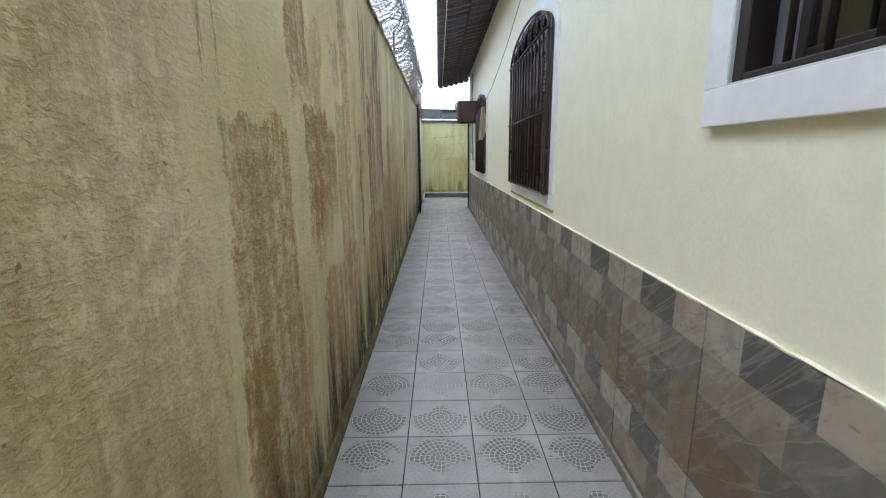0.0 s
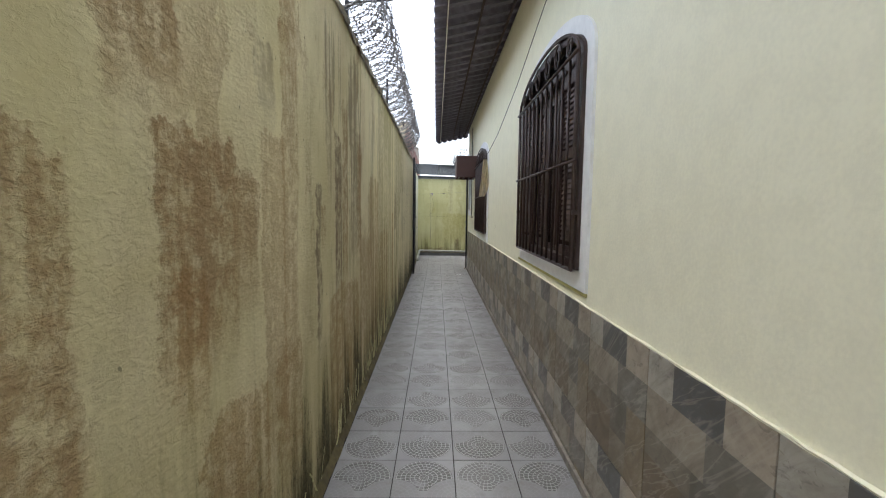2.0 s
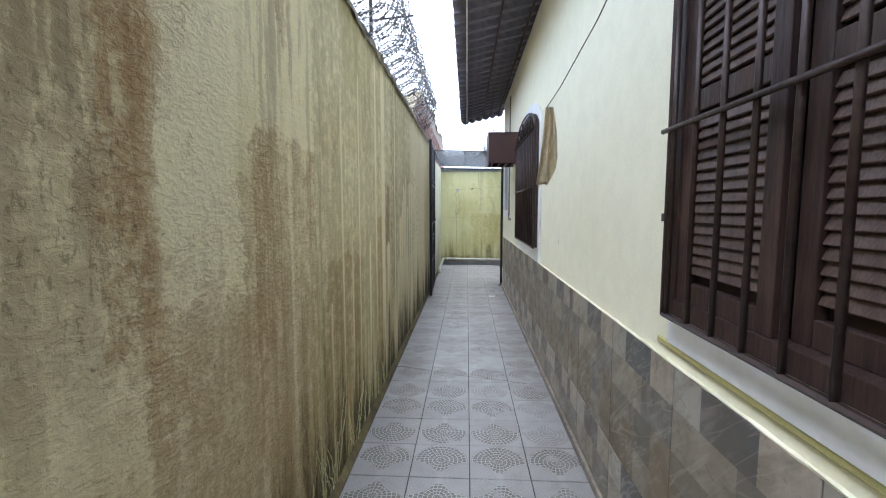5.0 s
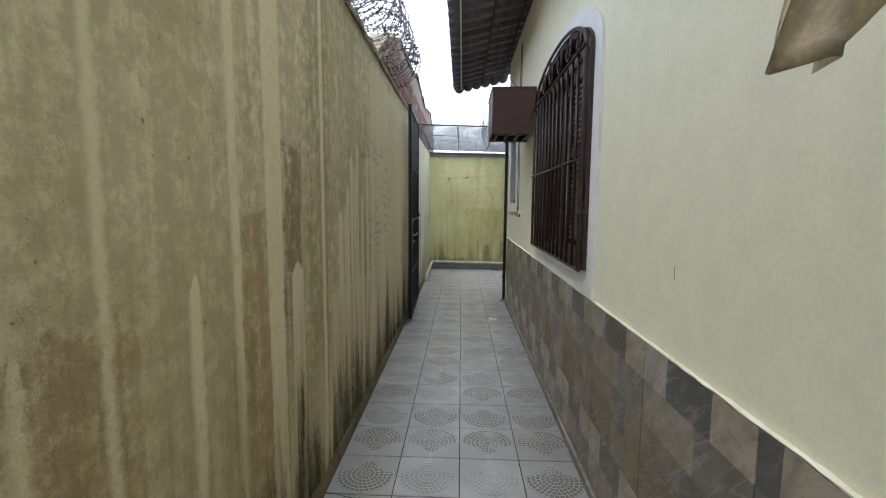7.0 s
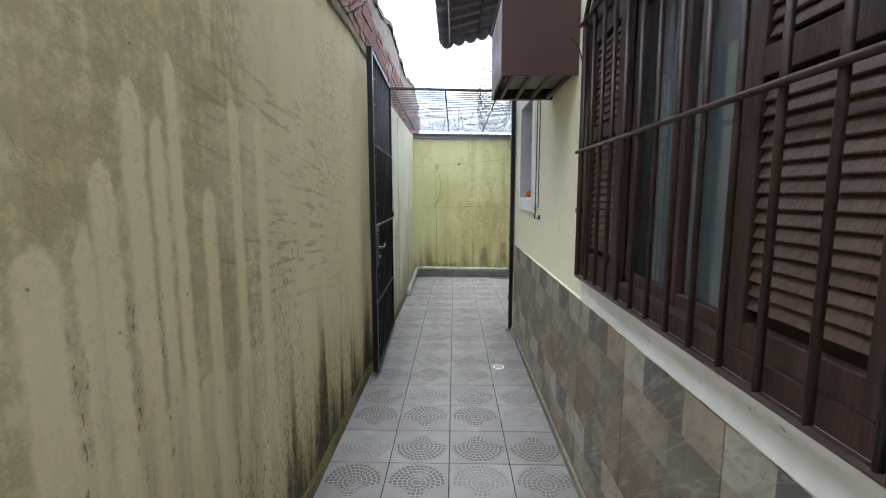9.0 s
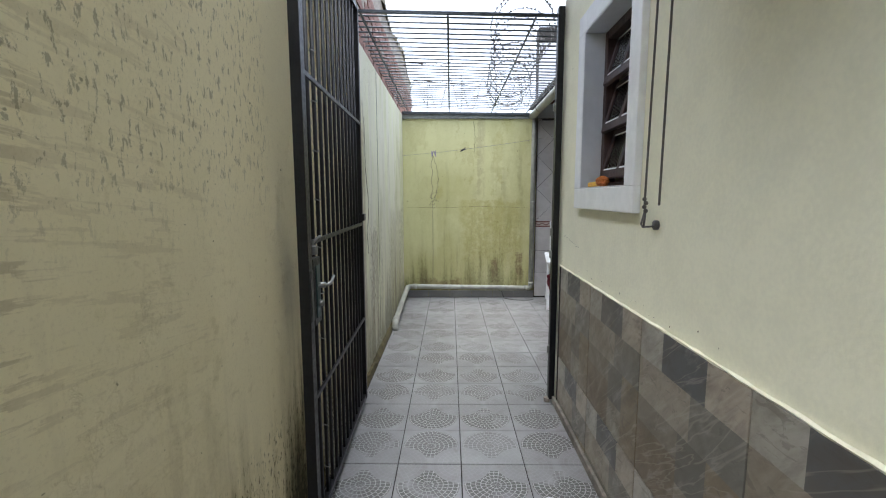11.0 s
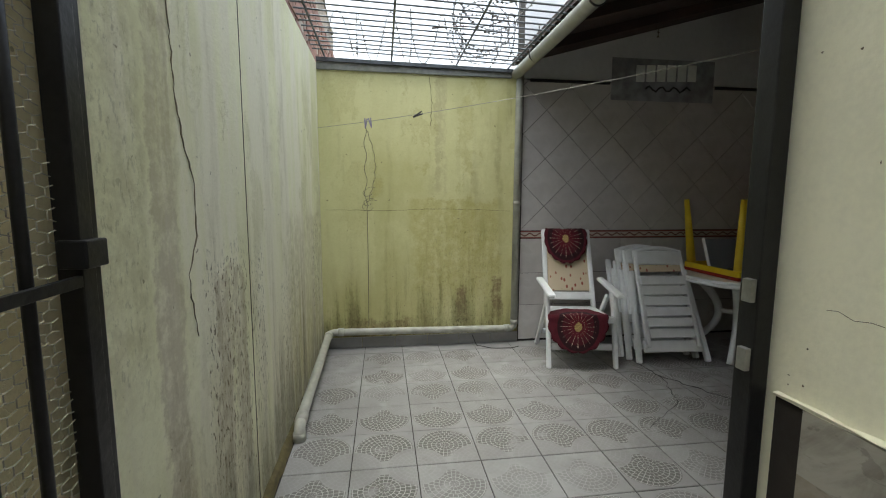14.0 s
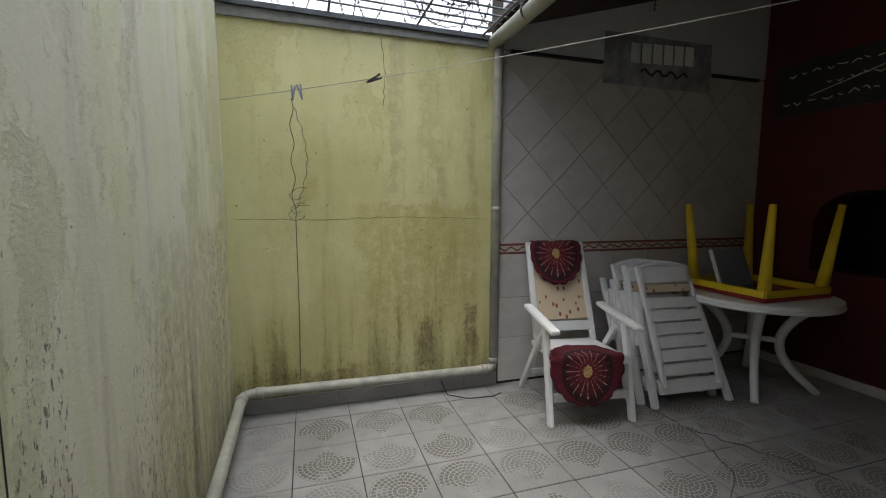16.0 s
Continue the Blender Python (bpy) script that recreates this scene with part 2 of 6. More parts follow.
    dots = k.noise(30.0, 2, flat, 0.5)
    col = k.mix(k.ramp(dots, 0.72, 0.76, 0.0, 0.6), col, lin(84, 80, 54))
    col = k.mix(k.math("MULTIPLY", k.ramp(sand, 0.5, 0.72, 0.0, 0.5), k.math("ADD", 0.25, wet)), col, (tan[0] * 0.5, tan[1] * 0.46, tan[2] * 0.4, 1))
    # shade in the hollows between lumps, painted into the colour
    hollow_shade = k.math("MULTIPLY", k.math("MULTIPLY", k.math("SUBTRACT", 1.0, lump), rough_part), k.math("ADD", 0.04, k.math("MULTIPLY", wet, 0.42 * min(1.0, relief))))
    col = k.mix(hollow_shade, col, (tan[0] * 0.5, tan[1] * 0.45, tan[2] * 0.38, 1))
    k.base(col)
    h = k.math("ADD", k.math("MULTIPLY", sand, 0.3), k.math("MULTIPLY", lump, 0.7))
    h = k.math("MULTIPLY", k.math("MULTIPLY", h, rough_part), k.math("ADD", k.ramp(soft, 0.42, 0.6, 0.12 * relief, 0.38 * relief), k.math("MULTIPLY", wet, relief)))
    h = k.math("ADD", h, k.math("MULTIPLY", k.ramp(torn, 0.535, 0.56, 0.35, 0.0), patchy))
    k.bump(h, 0.65, 0.014)
    return k.m


NEAR_MARKS = [
    (0.5, 2.4, 1.45, 2.9, 0.4, 0), (0.5, 2.62, 0.0, 2.9, 0.4, 0), (2.72, 2.86, 0.6, 1.85, 0.55, 6), (2.8, 3.3, 0.0, 1.53, 0.8, 0), (2.75, 2.98, 0.0, 0.85, 0.6, 3), (3.38, 3.62, 1.7, 2.3, 0.8, 0),
    (3.5, 3.88, 1.1, 1.6, 0.95, 0), (3.55, 3.7, 0.95, 1.3, 0.5, 3), (3.88, 4.05, 1.2, 1.53, 0.75, 0), (3.65, 4.1, 0.0, 0.85, 0.5, 3),
    (4.18, 4.46, 0.3, 0.88, 0.55, 0), (4.27, 4.46, 0.8, 2.9, 0.42, 3), (4.08, 4.3, 0.5, 1.7, 0.35, 3), (4.02, 4.2, 1.8, 2.0, 0.6, 1), (4.73, 4.82, 0.75, 1.58, 0.95, 1), (4.83, 4.93, 1.3, 1.46, 0.8, 0)]
MID_MARKS = [
    (4.9, 5.3, 1.95, 2.5, 0.5, 6), (5.5, 6.3, 1.7, 2.55, 0.5, 6), (5.0, 5.7, 1.0, 1.8, 0.25, 6), (6.4, 7.1, 0.9, 2.3, 0.3, 6),
    (4.95, 5.08, 1.6, 2.4, 0.45, 1), (5.14, 5.3, 0.98, 1.86, 0.95, 1), (5.34, 5.5, 1.02, 2.1, 0.75, 0), (5.55, 5.8, 1.9, 2.4, 0.5, 1), (5.0, 5.9, 0.0, 0.95, 0.5, 3), (5.6, 5.98, 1.1, 2.0, 0.5, 1), (5.86, 6.0, 1.1, 1.9, 0.45, 3), (5.5, 5.95, 1.2, 1.8, 0.4, 5), (5.95, 6.5, 0.25, 1.22, 0.6, 0), (6.02, 6.36, 1.22, 2.9, 0.9, 2), (6.44, 7.02, 0.2, 1.72, 0.55, 0),
    (7.1, 7.9, 0.0, 1.2, 0.55, 3), (7.0, 9.3, 0.5, 2.9, 0.5, 4), (8.36, 8.56, 0.0, 1.4, 0.8, 0), (8.7, 8.88, 0.9, 1.69, 0.8, 1)]
FAR_MARKS = [
    (8.95, 10.6, 0.7, 2.9, 0.5, 4), (10.35, 12.3, 0.9, 2.5, 0.65, 2), (10.0, 11.2, 1.05, 1.95, 0.4, 7), (11.2, 12.3, 0.6, 2.3, 0.15, 7), (9.3, 12.4, 0.0, 0.95, 0.55, 2), (11.7, 13.6, 0.25, 2.9, 0.85, 2),
    (10.3, 10.8, 0.5, 1.35, 0.5, 5), (11.1, 12.1, 1.4, 2.4, 0.45, 5), (9.5, 12.6, 0.1, 0.6, 0.7, 5), (9.55, 9.85, 0.8, 1.3, 0.7, 5)]
# brush strokes of fresh paint, each ending at its own height
STROKES = [(y, y + w, 0.0, top, 0.9, 2) for y, top, w in (
    (8.08, 1.25, 0.05), (8.30, 2.9, 0.05), (8.54, 2.9, 0.14), (9.16, 2.9, 0.05), (8.76, 1.19, 0.13), (9.46, 1.4, 0.09), (9.58, 1.42, 0.05), (9.63, 1.55, 0.07),
    (9.73, 1.74, 0.07), (9.82, 1.68, 0.05), (9.89, 1.84, 0.05), (10.02, 1.5, 0.07), (10.2, 1.8, 0.06), (10.38, 1.76, 0.07),)]
STROKES += [(y, y + 0.03, 0.15, top, 0.8, 2) for y, top in ((6.72, 1.9), (7.2, 1.0), (7.42, 2.1), (7.62, 1.2), (7.8, 2.3))]
STROKES += [(10.1, 10.9, top - 0.035, top, 0.8, 2) for top in (1.5, 1.57, 1.68, 1.75)]
M_left = stucco("old_yellow_render", lin(229, 219, 182), NEAR_MARKS + MID_MARKS + FAR_MARKS + STROKES, tan=lin(182, 154, 112), algae=1.35, streaky=0.45, patchy=0.5, even_from=6.4)
M_left_yard = stucco("pale_mildewed_render", lin(230, 230, 200), [(13.45, 13.72, 0.9, 2.2, 0.3, 4), (13.74, 13.88, 0.3, 2.1, 0.4, 1), (13.5, 13.7, 0.9, 1.8, 0.25, 5), (14.02, 14.44, 0.35, 1.22, 0.9, 5), (14.1, 14.4, 0.3, 1.1, 0.45, 1), (14.5, 14.68, 0.4, 1.2, 0.8, 5), (15.0, 15.6, 0.2, 1.0, 0.5, 5), (16.05, 16.4, 0.4, 1.25, 0.9, 5), (15.2, 16.6, 0.2, 1.3, 0.35, 4)], tan=lin(190, 187, 146), algae=0.6, relief=0.14, streaky=0.45, patchy=0.35, seed=5.0, pale=lin(234, 231, 210))
M_far = stucco("mossy_yellow_render", lin(208, 206, 158), [(0.0, 0.55, 0.6, 2.6, 0.5, 2), (0.9, 1.7, 0.5, 1.35, 0.55, 0), (0.3, 0.9, 0.05, 0.25, 0.7, 1), (1.32, 1.41, 0.3, 0.55, 0.9, 1), (0.5, 1.3, 1.8, 2.6, 0.4, 2), (1.1, 1.2, 1.4, 2.5, 0.3, 1), (0.15, 1.8, 0.1, 0.27, 0.7, 5), (1.05, 1.75, 0.3, 1.2, 0.2, 5), (1.64, 1.74, 0.28, 0.62, 0.95, 1)], tan=lin(180, 172, 108), algae=0.6, relief=0.12, streaky=0.5, patchy=0.5, axis="x", seed=9.0)
M_house = plain("cream_wall_paint", lin(243, 240, 214), 0.7, grain=70, vary=0.035, bump=0.25)
M_cap = plain("weathered_mortar", lin(120, 112, 92), 0.95, grain=30, vary=0.35, bump=0.7)
M_white = plain("white_trim_paint", lin(241, 242, 241), 0.5, grain=22, vary=0.05, bump=0.1)
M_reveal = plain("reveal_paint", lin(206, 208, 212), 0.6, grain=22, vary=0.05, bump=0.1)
M_grout = plain("dark_grout", lin(46, 43, 40), 0.9, grain=60, vary=0.25)
M_grout_dado = plain("brown_grout", lin(44, 39, 35), 0.9, grain=60, vary=0.25)
M_iron = plain("dark_brown_iron", lin(66, 52, 48), 0.42, 0.3, grain=60, vary=0.3, bump=0.3)
M_black = plain("black_iron", lin(34, 34, 36), 0.4, 0.4, grain=50, vary=0.3, bump=0.3)
M_rust = plain("galvanised_wire", lin(88, 85, 83), 0.5, 0.3, grain=80, vary=0.3, bump=0.0)
M_grid = plain("weathered_steel_rod", lin(84, 88, 92), 0.5, 0.6, grain=70, vary=0.3, bump=0.1)
M_mesh = plain("zinc_mesh", lin(186, 180, 160), 0.5, 0.0, grain=80, vary=0.2, bump=0.0)
M_steel = plain("worn_chrome", lin(150, 150, 146), 0.45, 0.8, grain=60, vary=0.2, bump=0.1)
M_pvc = plain("white_pvc", lin(160, 160, 150), 0.45, grain=14, vary=0.22, bump=0.05)
M_plastic = plain("white_plastic", lin(224, 226, 228), 0.38, grain=10, vary=0.05, bump=0.03)
M_yellow_plastic = plain("yellow_plastic", lin(226, 196, 44), 0.4, grain=12, vary=0.08, bump=0.03)
M_red_plastic = plain("red_plastic", lin(150, 34, 30), 0.45, grain=12, vary=0.12, bump=0.03)
M_grey_panel = plain("grey_panel", lin(116, 122, 128), 0.5, grain=12, vary=0.1)
M_boxpaint = plain("brown_sheet_metal", lin(86, 62, 60), 0.45, 0.1, grain=9, vary=0.1, bump=0.08)
M_boxin = plain("grey_casing", lin(150, 150, 142), 0.6, grain=20, vary=0.25)
M_roof = plain("dark_clay_tile", lin(122, 117, 128), 0.85, grain=16, vary=0.3, bump=0.4, each=0.35)
M_rafter = plain("dark_timber", lin(64, 50, 46), 0.8, grain=26, vary=0.3, bump=0.3)
M_brick = plain("red_brick", lin(140, 104, 92), 0.9, grain=34, vary=0.28, bump=0.6, each=0.4)
M_mortar = plain("brick_mortar", lin(150, 140, 128), 0.95, grain=40, vary=0.25, bump=0.5)
M_redpaint = plain("dark_red_paint", lin(82, 26, 28), 0.6, grain=12, vary=0.2, bump=0.2)
M_soot = plain("soot", lin(26, 24, 23), 0.95, grain=20, vary=0.3)
M_inside = plain("room_wall", lin(150, 146, 138), 0.9, grain=10, vary=0.1)
M_curtain = plain("grey_curtain", lin(136, 139, 144), 0.85, grain=40, vary=0.12, bump=0.1)
M_cloth = plain("beige_rag", lin(222, 210, 182), 0.95, grain=120, vary=0.15, bump=0.4)
M_cord = plain("grey_cord", lin(92, 88, 80), 0.8, grain=200, vary=0.2, bump=0.0)
M_line = plain("white_line", lin(222, 220, 208), 0.6, grain=200, vary=0.1, bump=0.0)
M_oldline = plain("grey_line", lin(150, 148, 138), 0.7, grain=200, vary=0.2, bump=0.0)
M_peg = plain("grey_violet_peg", lin(136, 130, 160), 0.5, grain=40, vary=0.1)
M_dark = plain("dark_plastic", lin(44, 42, 44), 0.5, grain=40, vary=0.2)
M_orange = plain("orange_scourer", lin(196, 116, 58), 0.95, grain=160, vary=0.3, bump=1.0)
M_brushy = plain("yellow_handle", lin(236, 186, 60), 0.45, grain=20, vary=0.1)


def wood_material(name="dark_stained_wood", dark=lin(48, 35, 33), lite=lin(80, 60, 54)):
    k = Nodes(name, 0.5)
    g = k.noise(7, 5, k.mapped((9, 9, 0.6)), 0.6, 0.6)
    f = k.noise(40, 4, k.mapped((6, 6, 0.5)))
    c = k.mix(k.ramp(g, 0.3, 0.7), dark, lite)
    c = k.mix(k.ramp(k.noise(2.2, 5), 0.58, 0.78, 0.0, 0.45), c, lin(116, 92, 78))
    k.base(k.mix(k.math("MULTIPLY", k.rand(), 0.3), c, lin(50, 38, 36)))
    k.rough(k.ramp(f, 0.3, 0.7, 0.38, 0.65))
    k.bump(f, 0.25, 0.003)
    return k.m


M_wood = wood_material()
M_slat = wood_material("faded_slat_wood", lin(72, 55, 48), lin(106, 85, 74))


def glass_material(name, ribbed=False, tint=(0.85, 0.92, 0.92, 1)):
    k = Nodes(name, 0.02)
    k.base(tint)
    k.b.inputs["Transmission Weight"].default_value = 1.0
    k.b.inputs["IOR"].default_value = 1.5
    if ribbed:
        k.b.inputs["Roughness"].default_value = 0.12
        o = k.xyz(k.obj)
        k.bump(k.math("SINE", k.math("MULTIPLY", o[1], 330.0)), 1.0, 0.004)
    else:
        k.bump(k.noise(3.0, 2), 0.05, 0.01)
    return k.m


M_glass = glass_material("window_glass")
M_ribbed = glass_material("ribbed_glass", True)


def floor_tile_material():
    """Pale tile with a worn print of cobble fans; coordinates are the tile's own."""
    k = Nodes("fan_print_floor_tile", 0.38, 0.0, 0.5)
    o = k.xyz(k.obj)
    s = 1 / 0.335
    u, v = k.math("MULTIPLY", o[0], s), k.math("MULTIPLY", o[1], s)

    def fan(cx, cy, rmax, spokes):
        du, dv = k.math("SUBTRACT", u, cx), k.math("SUBTRACT", v, cy)
        r = k.math("SQRT", k.math("ADD", k.math("MULTIPLY", du, du), k.math("MULTIPLY", dv, dv)))
        ring = k.math("DIVIDE", r, 0.074)
        rf = k.math("FRACT", ring)
        ri = k.math("FLOOR", ring)
        ang = k.math("DIVIDE", k.math("ARCTAN2", du, dv), 2 * math.pi)
        cnt = k.math("ADD", spokes, k.math("MULTIPLY", ri, 5.0))
        sf = k.math("FRACT", k.math("ADD", k.math("MULTIPLY", ang, cnt), k.math("MULTIPLY", ri, 0.37)))
        stone = k.math("MULTIPLY", k.ramp(rf, 0.05, 0.13), k.ramp(rf, 0.92, 0.99, 1.0, 0.0))
        stone = k.math("MULTIPLY", stone, k.math("MULTIPLY", k.ramp(sf, 0.04, 0.1), k.ramp(sf, 0.9, 0.97, 1.0, 0.0)))
        inside = k.ramp(r, rmax - 0.02, rmax, 1.0, 0.0)
        return stone, inside, dv

    s1, in1, dv = fan(0.0, 0.0, 0.475, 9.0)
    s2, in2, _ = fan(0.5, -0.5, 0.47, 9.0)
    s3, in3, _ = fan(-0.5, -0.5, 0.47, 9.0)
    dome = k.math("MULTIPLY", in1, k.math("MULTIPLY", k.math("SUBTRACT", 1.0, in2), k.math("SUBTRACT", 1.0, in3)))
    dome = k.math("MULTIPLY", dome, k.ramp(dv, -0.335, -0.325))
    corner = k.math("ADD", k.math("MULTIPLY", s2, in2), k.math("MULTIPLY", s3, in3))
    rnd = k.rand()
    wear = k.ramp(k.noise(6.0, 3, k.vec(o[0], o[1], k.math("MULTIPLY", rnd, 37.0))), 0.26, 0.46)
    world = k.n.new("ShaderNodeNewGeometry").outputs["Position"]
    keep = k.math("MULTIPLY", k.ramp(rnd, 0.0, 0.4, 0.4, 1.0), k.ramp(k.noise(0.9, 3, world), 0.32, 0.48, 0.6, 1.0))
    lines = k.math("MULTIPLY", k.math("MULTIPLY", dome, k.math("SUBTRACT", 1.0, s1)), k.math("MULTIPLY", wear, keep))
    printed = k.math("MULTIPLY", k.math("MULTIPLY", dome, s1), k.math("MULTIPLY", wear, keep))
    faint = k.math("MULTIPLY", corner, k.math("MULTIPLY", keep, 0.35))
    cloud = k.noise(3.0, 5, world, 0.6)
    grime = k.noise(11.0, 5, world, 0.7)
    c = k.mix(k.ramp(cloud, 0.35, 0.65), lin(136, 135, 135), lin(152, 151, 151))
    c = k.mix(k.math("MULTIPLY", rnd, 0.3), c, lin(118, 116, 115))
    c = k.mix(k.math("MULTIPLY", lines, 0.8), c, lin(180, 179, 176))
    c = k.mix(k.math("MULTIPLY", printed, 0.88), c, lin(82, 79, 75))
    c = k.mix(faint, c, lin(112, 110, 107))
    c = k.mix(k.ramp(grime, 0.52, 0.78, 0.0, 0.45), c, lin(114, 109, 100))
    k.base(c)
    k.rough(k.ramp(grime, 0.3, 0.75, 0.3, 0.55))
    h = k.math("ADD", k.math("MULTIPLY", printed, 0.6), k.math("MULTIPLY", grime, 0.4))
    k.bump(h, 0.25, 0.003)
    return k.m


M_floor = floor_tile_material()


def dado_material():
    """Patchwork stone print on a large wall tile; x runs along the tile, z up, both 0..1 in its own half metre."""
    k = Nodes("stone_patchwork_tile", 0.42)
    o = k.xyz(k.obj)
    u, v = k.math("DIVIDE", o[1], 0.598), k.math("DIVIDE", o[2], 0.598)
    rnd = k.rand()
    seed = k.math("MULTIPLY", rnd, 19.0)
    rock = k.noise(5.0, 6, k.vec(k.math("ADD", o[1], seed), o[2], 0.0), 0.62, 1.2)
    vein = k.noise(9.0, 5, k.vec(k.math("ADD", o[1], seed), k.math("MULTIPLY", o[2], 2.0), 4.0), 0.6, 2.0)
    c = lin(126, 121, 117)
    strata = k.noise(1.0, 6, k.vec(k.math("ADD", k.math("MULTIPLY", k.math("ADD", o[1], o[2]), 13.0), seed), k.math("MULTIPLY", k.math("SUBTRACT", o[1], o[2]), 4.0), seed), 0.65, 0.5)
    rects = [(0.0, 0.3, 0.77, 1.0, lin(172, 161, 145)), (0.3, 0.72, 0.77, 1.0, lin(90, 91, 91)), (0.72, 1.0, 0.77, 1.0, lin(172, 168, 157)),
             (0.0, 0.42, 0.52, 0.77, lin(118, 115, 106)), (0.42, 1.0, 0.52, 0.77, lin(150, 141, 125)),
             (0.0, 0.26, 0.0, 0.52, lin(128, 115, 92)), (0.26, 0.52, 0.24, 0.52, lin(102, 98, 88)), (0.52, 1.0, 0.0, 0.36, lin(112, 98, 76)),
             (0.26, 0.52, 0.0, 0.24, lin(136, 128, 110)), (0.52, 1.0, 0.36, 0.52, lin(122, 115, 100))]
    for a0, a1, b0, b1, t in rects:
        f = k.math("MULTIPLY", k.math("GREATER_THAN", u, a0), k.math("LESS_THAN", u, a1))
        f = k.math("MULTIPLY", f, k.math("MULTIPLY", k.math("GREATER_THAN", v, b0), k.math("LESS_THAN", v, b1)))
        c = k.mix(f, c, t)
    c = k.mix(k.ramp(strata, 0.42, 0.72, 0.0, 0.48), c, lin(90, 83, 74))
    c = k.mix(k.ramp(strata, 0.32, 0.48, 0.35, 0.0), c, lin(172, 166, 158))
    c = k.mix(k.ramp(rock, 0.42, 0.7, 0.0, 0.3), c, lin(94, 86, 74))
    c = k.mix(k.ramp(vein, 0.6, 0.64, 0.0, 0.35), c, lin(84, 78, 72))
    crest = k.math("ABSOLUTE", k.math("SUBTRACT", k.noise(1.0, 4, k.vec(k.math("ADD", k.math("MULTIPLY", k.math("ADD", o[1], k.math("MULTIPLY", o[2], 1.3)), 3.4), seed), k.math("MULTIPLY", o[2], 1.2), 6.0), 0.6, 0.8), 0.5))
    c = k.mix(k.ramp(crest, 0.0, 0.014, 0.3, 0.0), c, lin(176, 170, 156))
    c = k.mix(k.ramp(k.noise(1.4, 4, k.vec(k.math("ADD", o[1], seed), o[2], 9.0)), 0.45, 0.65, 0.0, 0.3), c, lin(112, 98, 76))
    k.base(c)
    k.rough(k.ramp(rock, 0.3, 0.7, 0.34, 0.52))
    k.bump(rock, 0.12, 0.004)
    return k.m


M_dado = dado_material()


def wall_tile_material(name, c):
    k = Nodes(name, 0.3)
    f = k.noise(5, 4)
    k.base(k.mix(k.math("MULTIPLY", k.rand(), 0.25), k.mix(k.ramp(f, 0.35, 0.7), c, tuple(x * 0.85 for x in c[:3]) + (1,)), tuple(x * 0.75 for x in c[:3]) + (1,)))
    k.rough(k.ramp(f, 0.3, 0.7, 0.22, 0.45))
    return k.m


M_wtile = wall_tile_material("white_wall_tile", lin(206, 202, 200))


def frieze_material():
    k = Nodes("scroll_frieze", 0.35)
    o = k.xyz(k.obj)
    wave = k.math("SINE", k.math("MULTIPLY", o[0], 62.0))
    band = k.math("ABSOLUTE", k.math("SUBTRACT", k.math("MULTIPLY", o[2], 60.0), k.math("MULTIPLY", wave, 0.7)))
    c = k.mix(k.ramp(band, 0.25, 0.5), lin(112, 62, 56), lin(190, 178, 166))
    c = k.mix(k.ramp(k.math("ABSOLUTE", o[2]), 0.021, 0.024), c, lin(132, 70, 62))
    k.base(c)
    return k.m


M_frieze = frieze_material()


def crochet_material():
    """A knitted cover: rings of wine red, black and pink round a pale centre, with lace holes as relief."""
    k = Nodes("crochet_cover", 0.95)
    o = k.xyz(k.obj)
    arc = k.math("ADD", k.math("ADD", k.math("MINIMUM", o[2], 0.0), k.math("MAXIMUM", o[1], 0.0)), 0.085)
    r = k.math("SQRT", k.math("ADD", k.math("MULTIPLY", o[0], o[0]), k.math("MULTIPLY", k.math("MULTIPLY", arc, arc), 0.75)))
    petal = k.math("ADD", r, k.math("MULTIPLY", k.noise(60, 2), 0.03))
    c = k.mix(k.ramp(petal, 0.04, 0.05), lin(196, 172, 112), lin(104, 24, 36))
    c = k.mix(k.ramp(r, 0.07, 0.08), c, lin(84, 18, 32))
    c = k.mix(k.ramp(r, 0.125, 0.13), c, lin(38, 14, 22))
    c = k.mix(k.ramp(r, 0.165, 0.17), c, lin(92, 20, 36))
    spoke = k.math("MULTIPLY", k.ramp(k.math("FRACT", k.math("MULTIPLY", k.math("ARCTAN2", o[0], arc), 3.2)), 0.08, 0.14, 1.0, 0.0), k.math("MULTIPLY", k.ramp(r, 0.04, 0.05), k.ramp(r, 0.14, 0.15, 1.0, 0.0)))
    c = k.mix(k.math("MULTIPLY", spoke, k.ramp(k.noise(120, 1), 0.45, 0.55)), c, lin(214, 190, 170))
    knit = k.noise(150, 3)
    k.base(k.mix(k.ramp(knit, 0.4, 0.6, 0.0, 0.5), c, lin(60, 12, 22)))
    k.bump(knit, 0.8, 0.006)
    return k.m


M_crochet = crochet_material()


def pad_material():
    k = Nodes("printed_seat_fabric", 0.9)
    v = k.n.new("ShaderNodeTexVoronoi")
    v.inputs["Scale"].default_value = 26
    k.put(v.inputs["Vector"], k.mapped((1, 1, 0.5)))
    k.base(k.mix(k.ramp(v.outputs["Distance"], 0.2, 0.3), lin(150, 84, 70), lin(206, 190, 164)))
    k.bump(k.noise(180, 2), 0.4, 0.003)
    return k.m


M_pad = pad_material()

# ---- the plan ----
LX = 0.09          # face of the boundary wall
RX = 1.46          # face of the house wall
FY = 16.57         # face of the end wall
GY = 13.45         # line of the gate
Y0 = -1.2          # plain wall behind the start
RW_X = 4.40        # red wall of the covered area
DADO = 0.958
TILE = 0.335

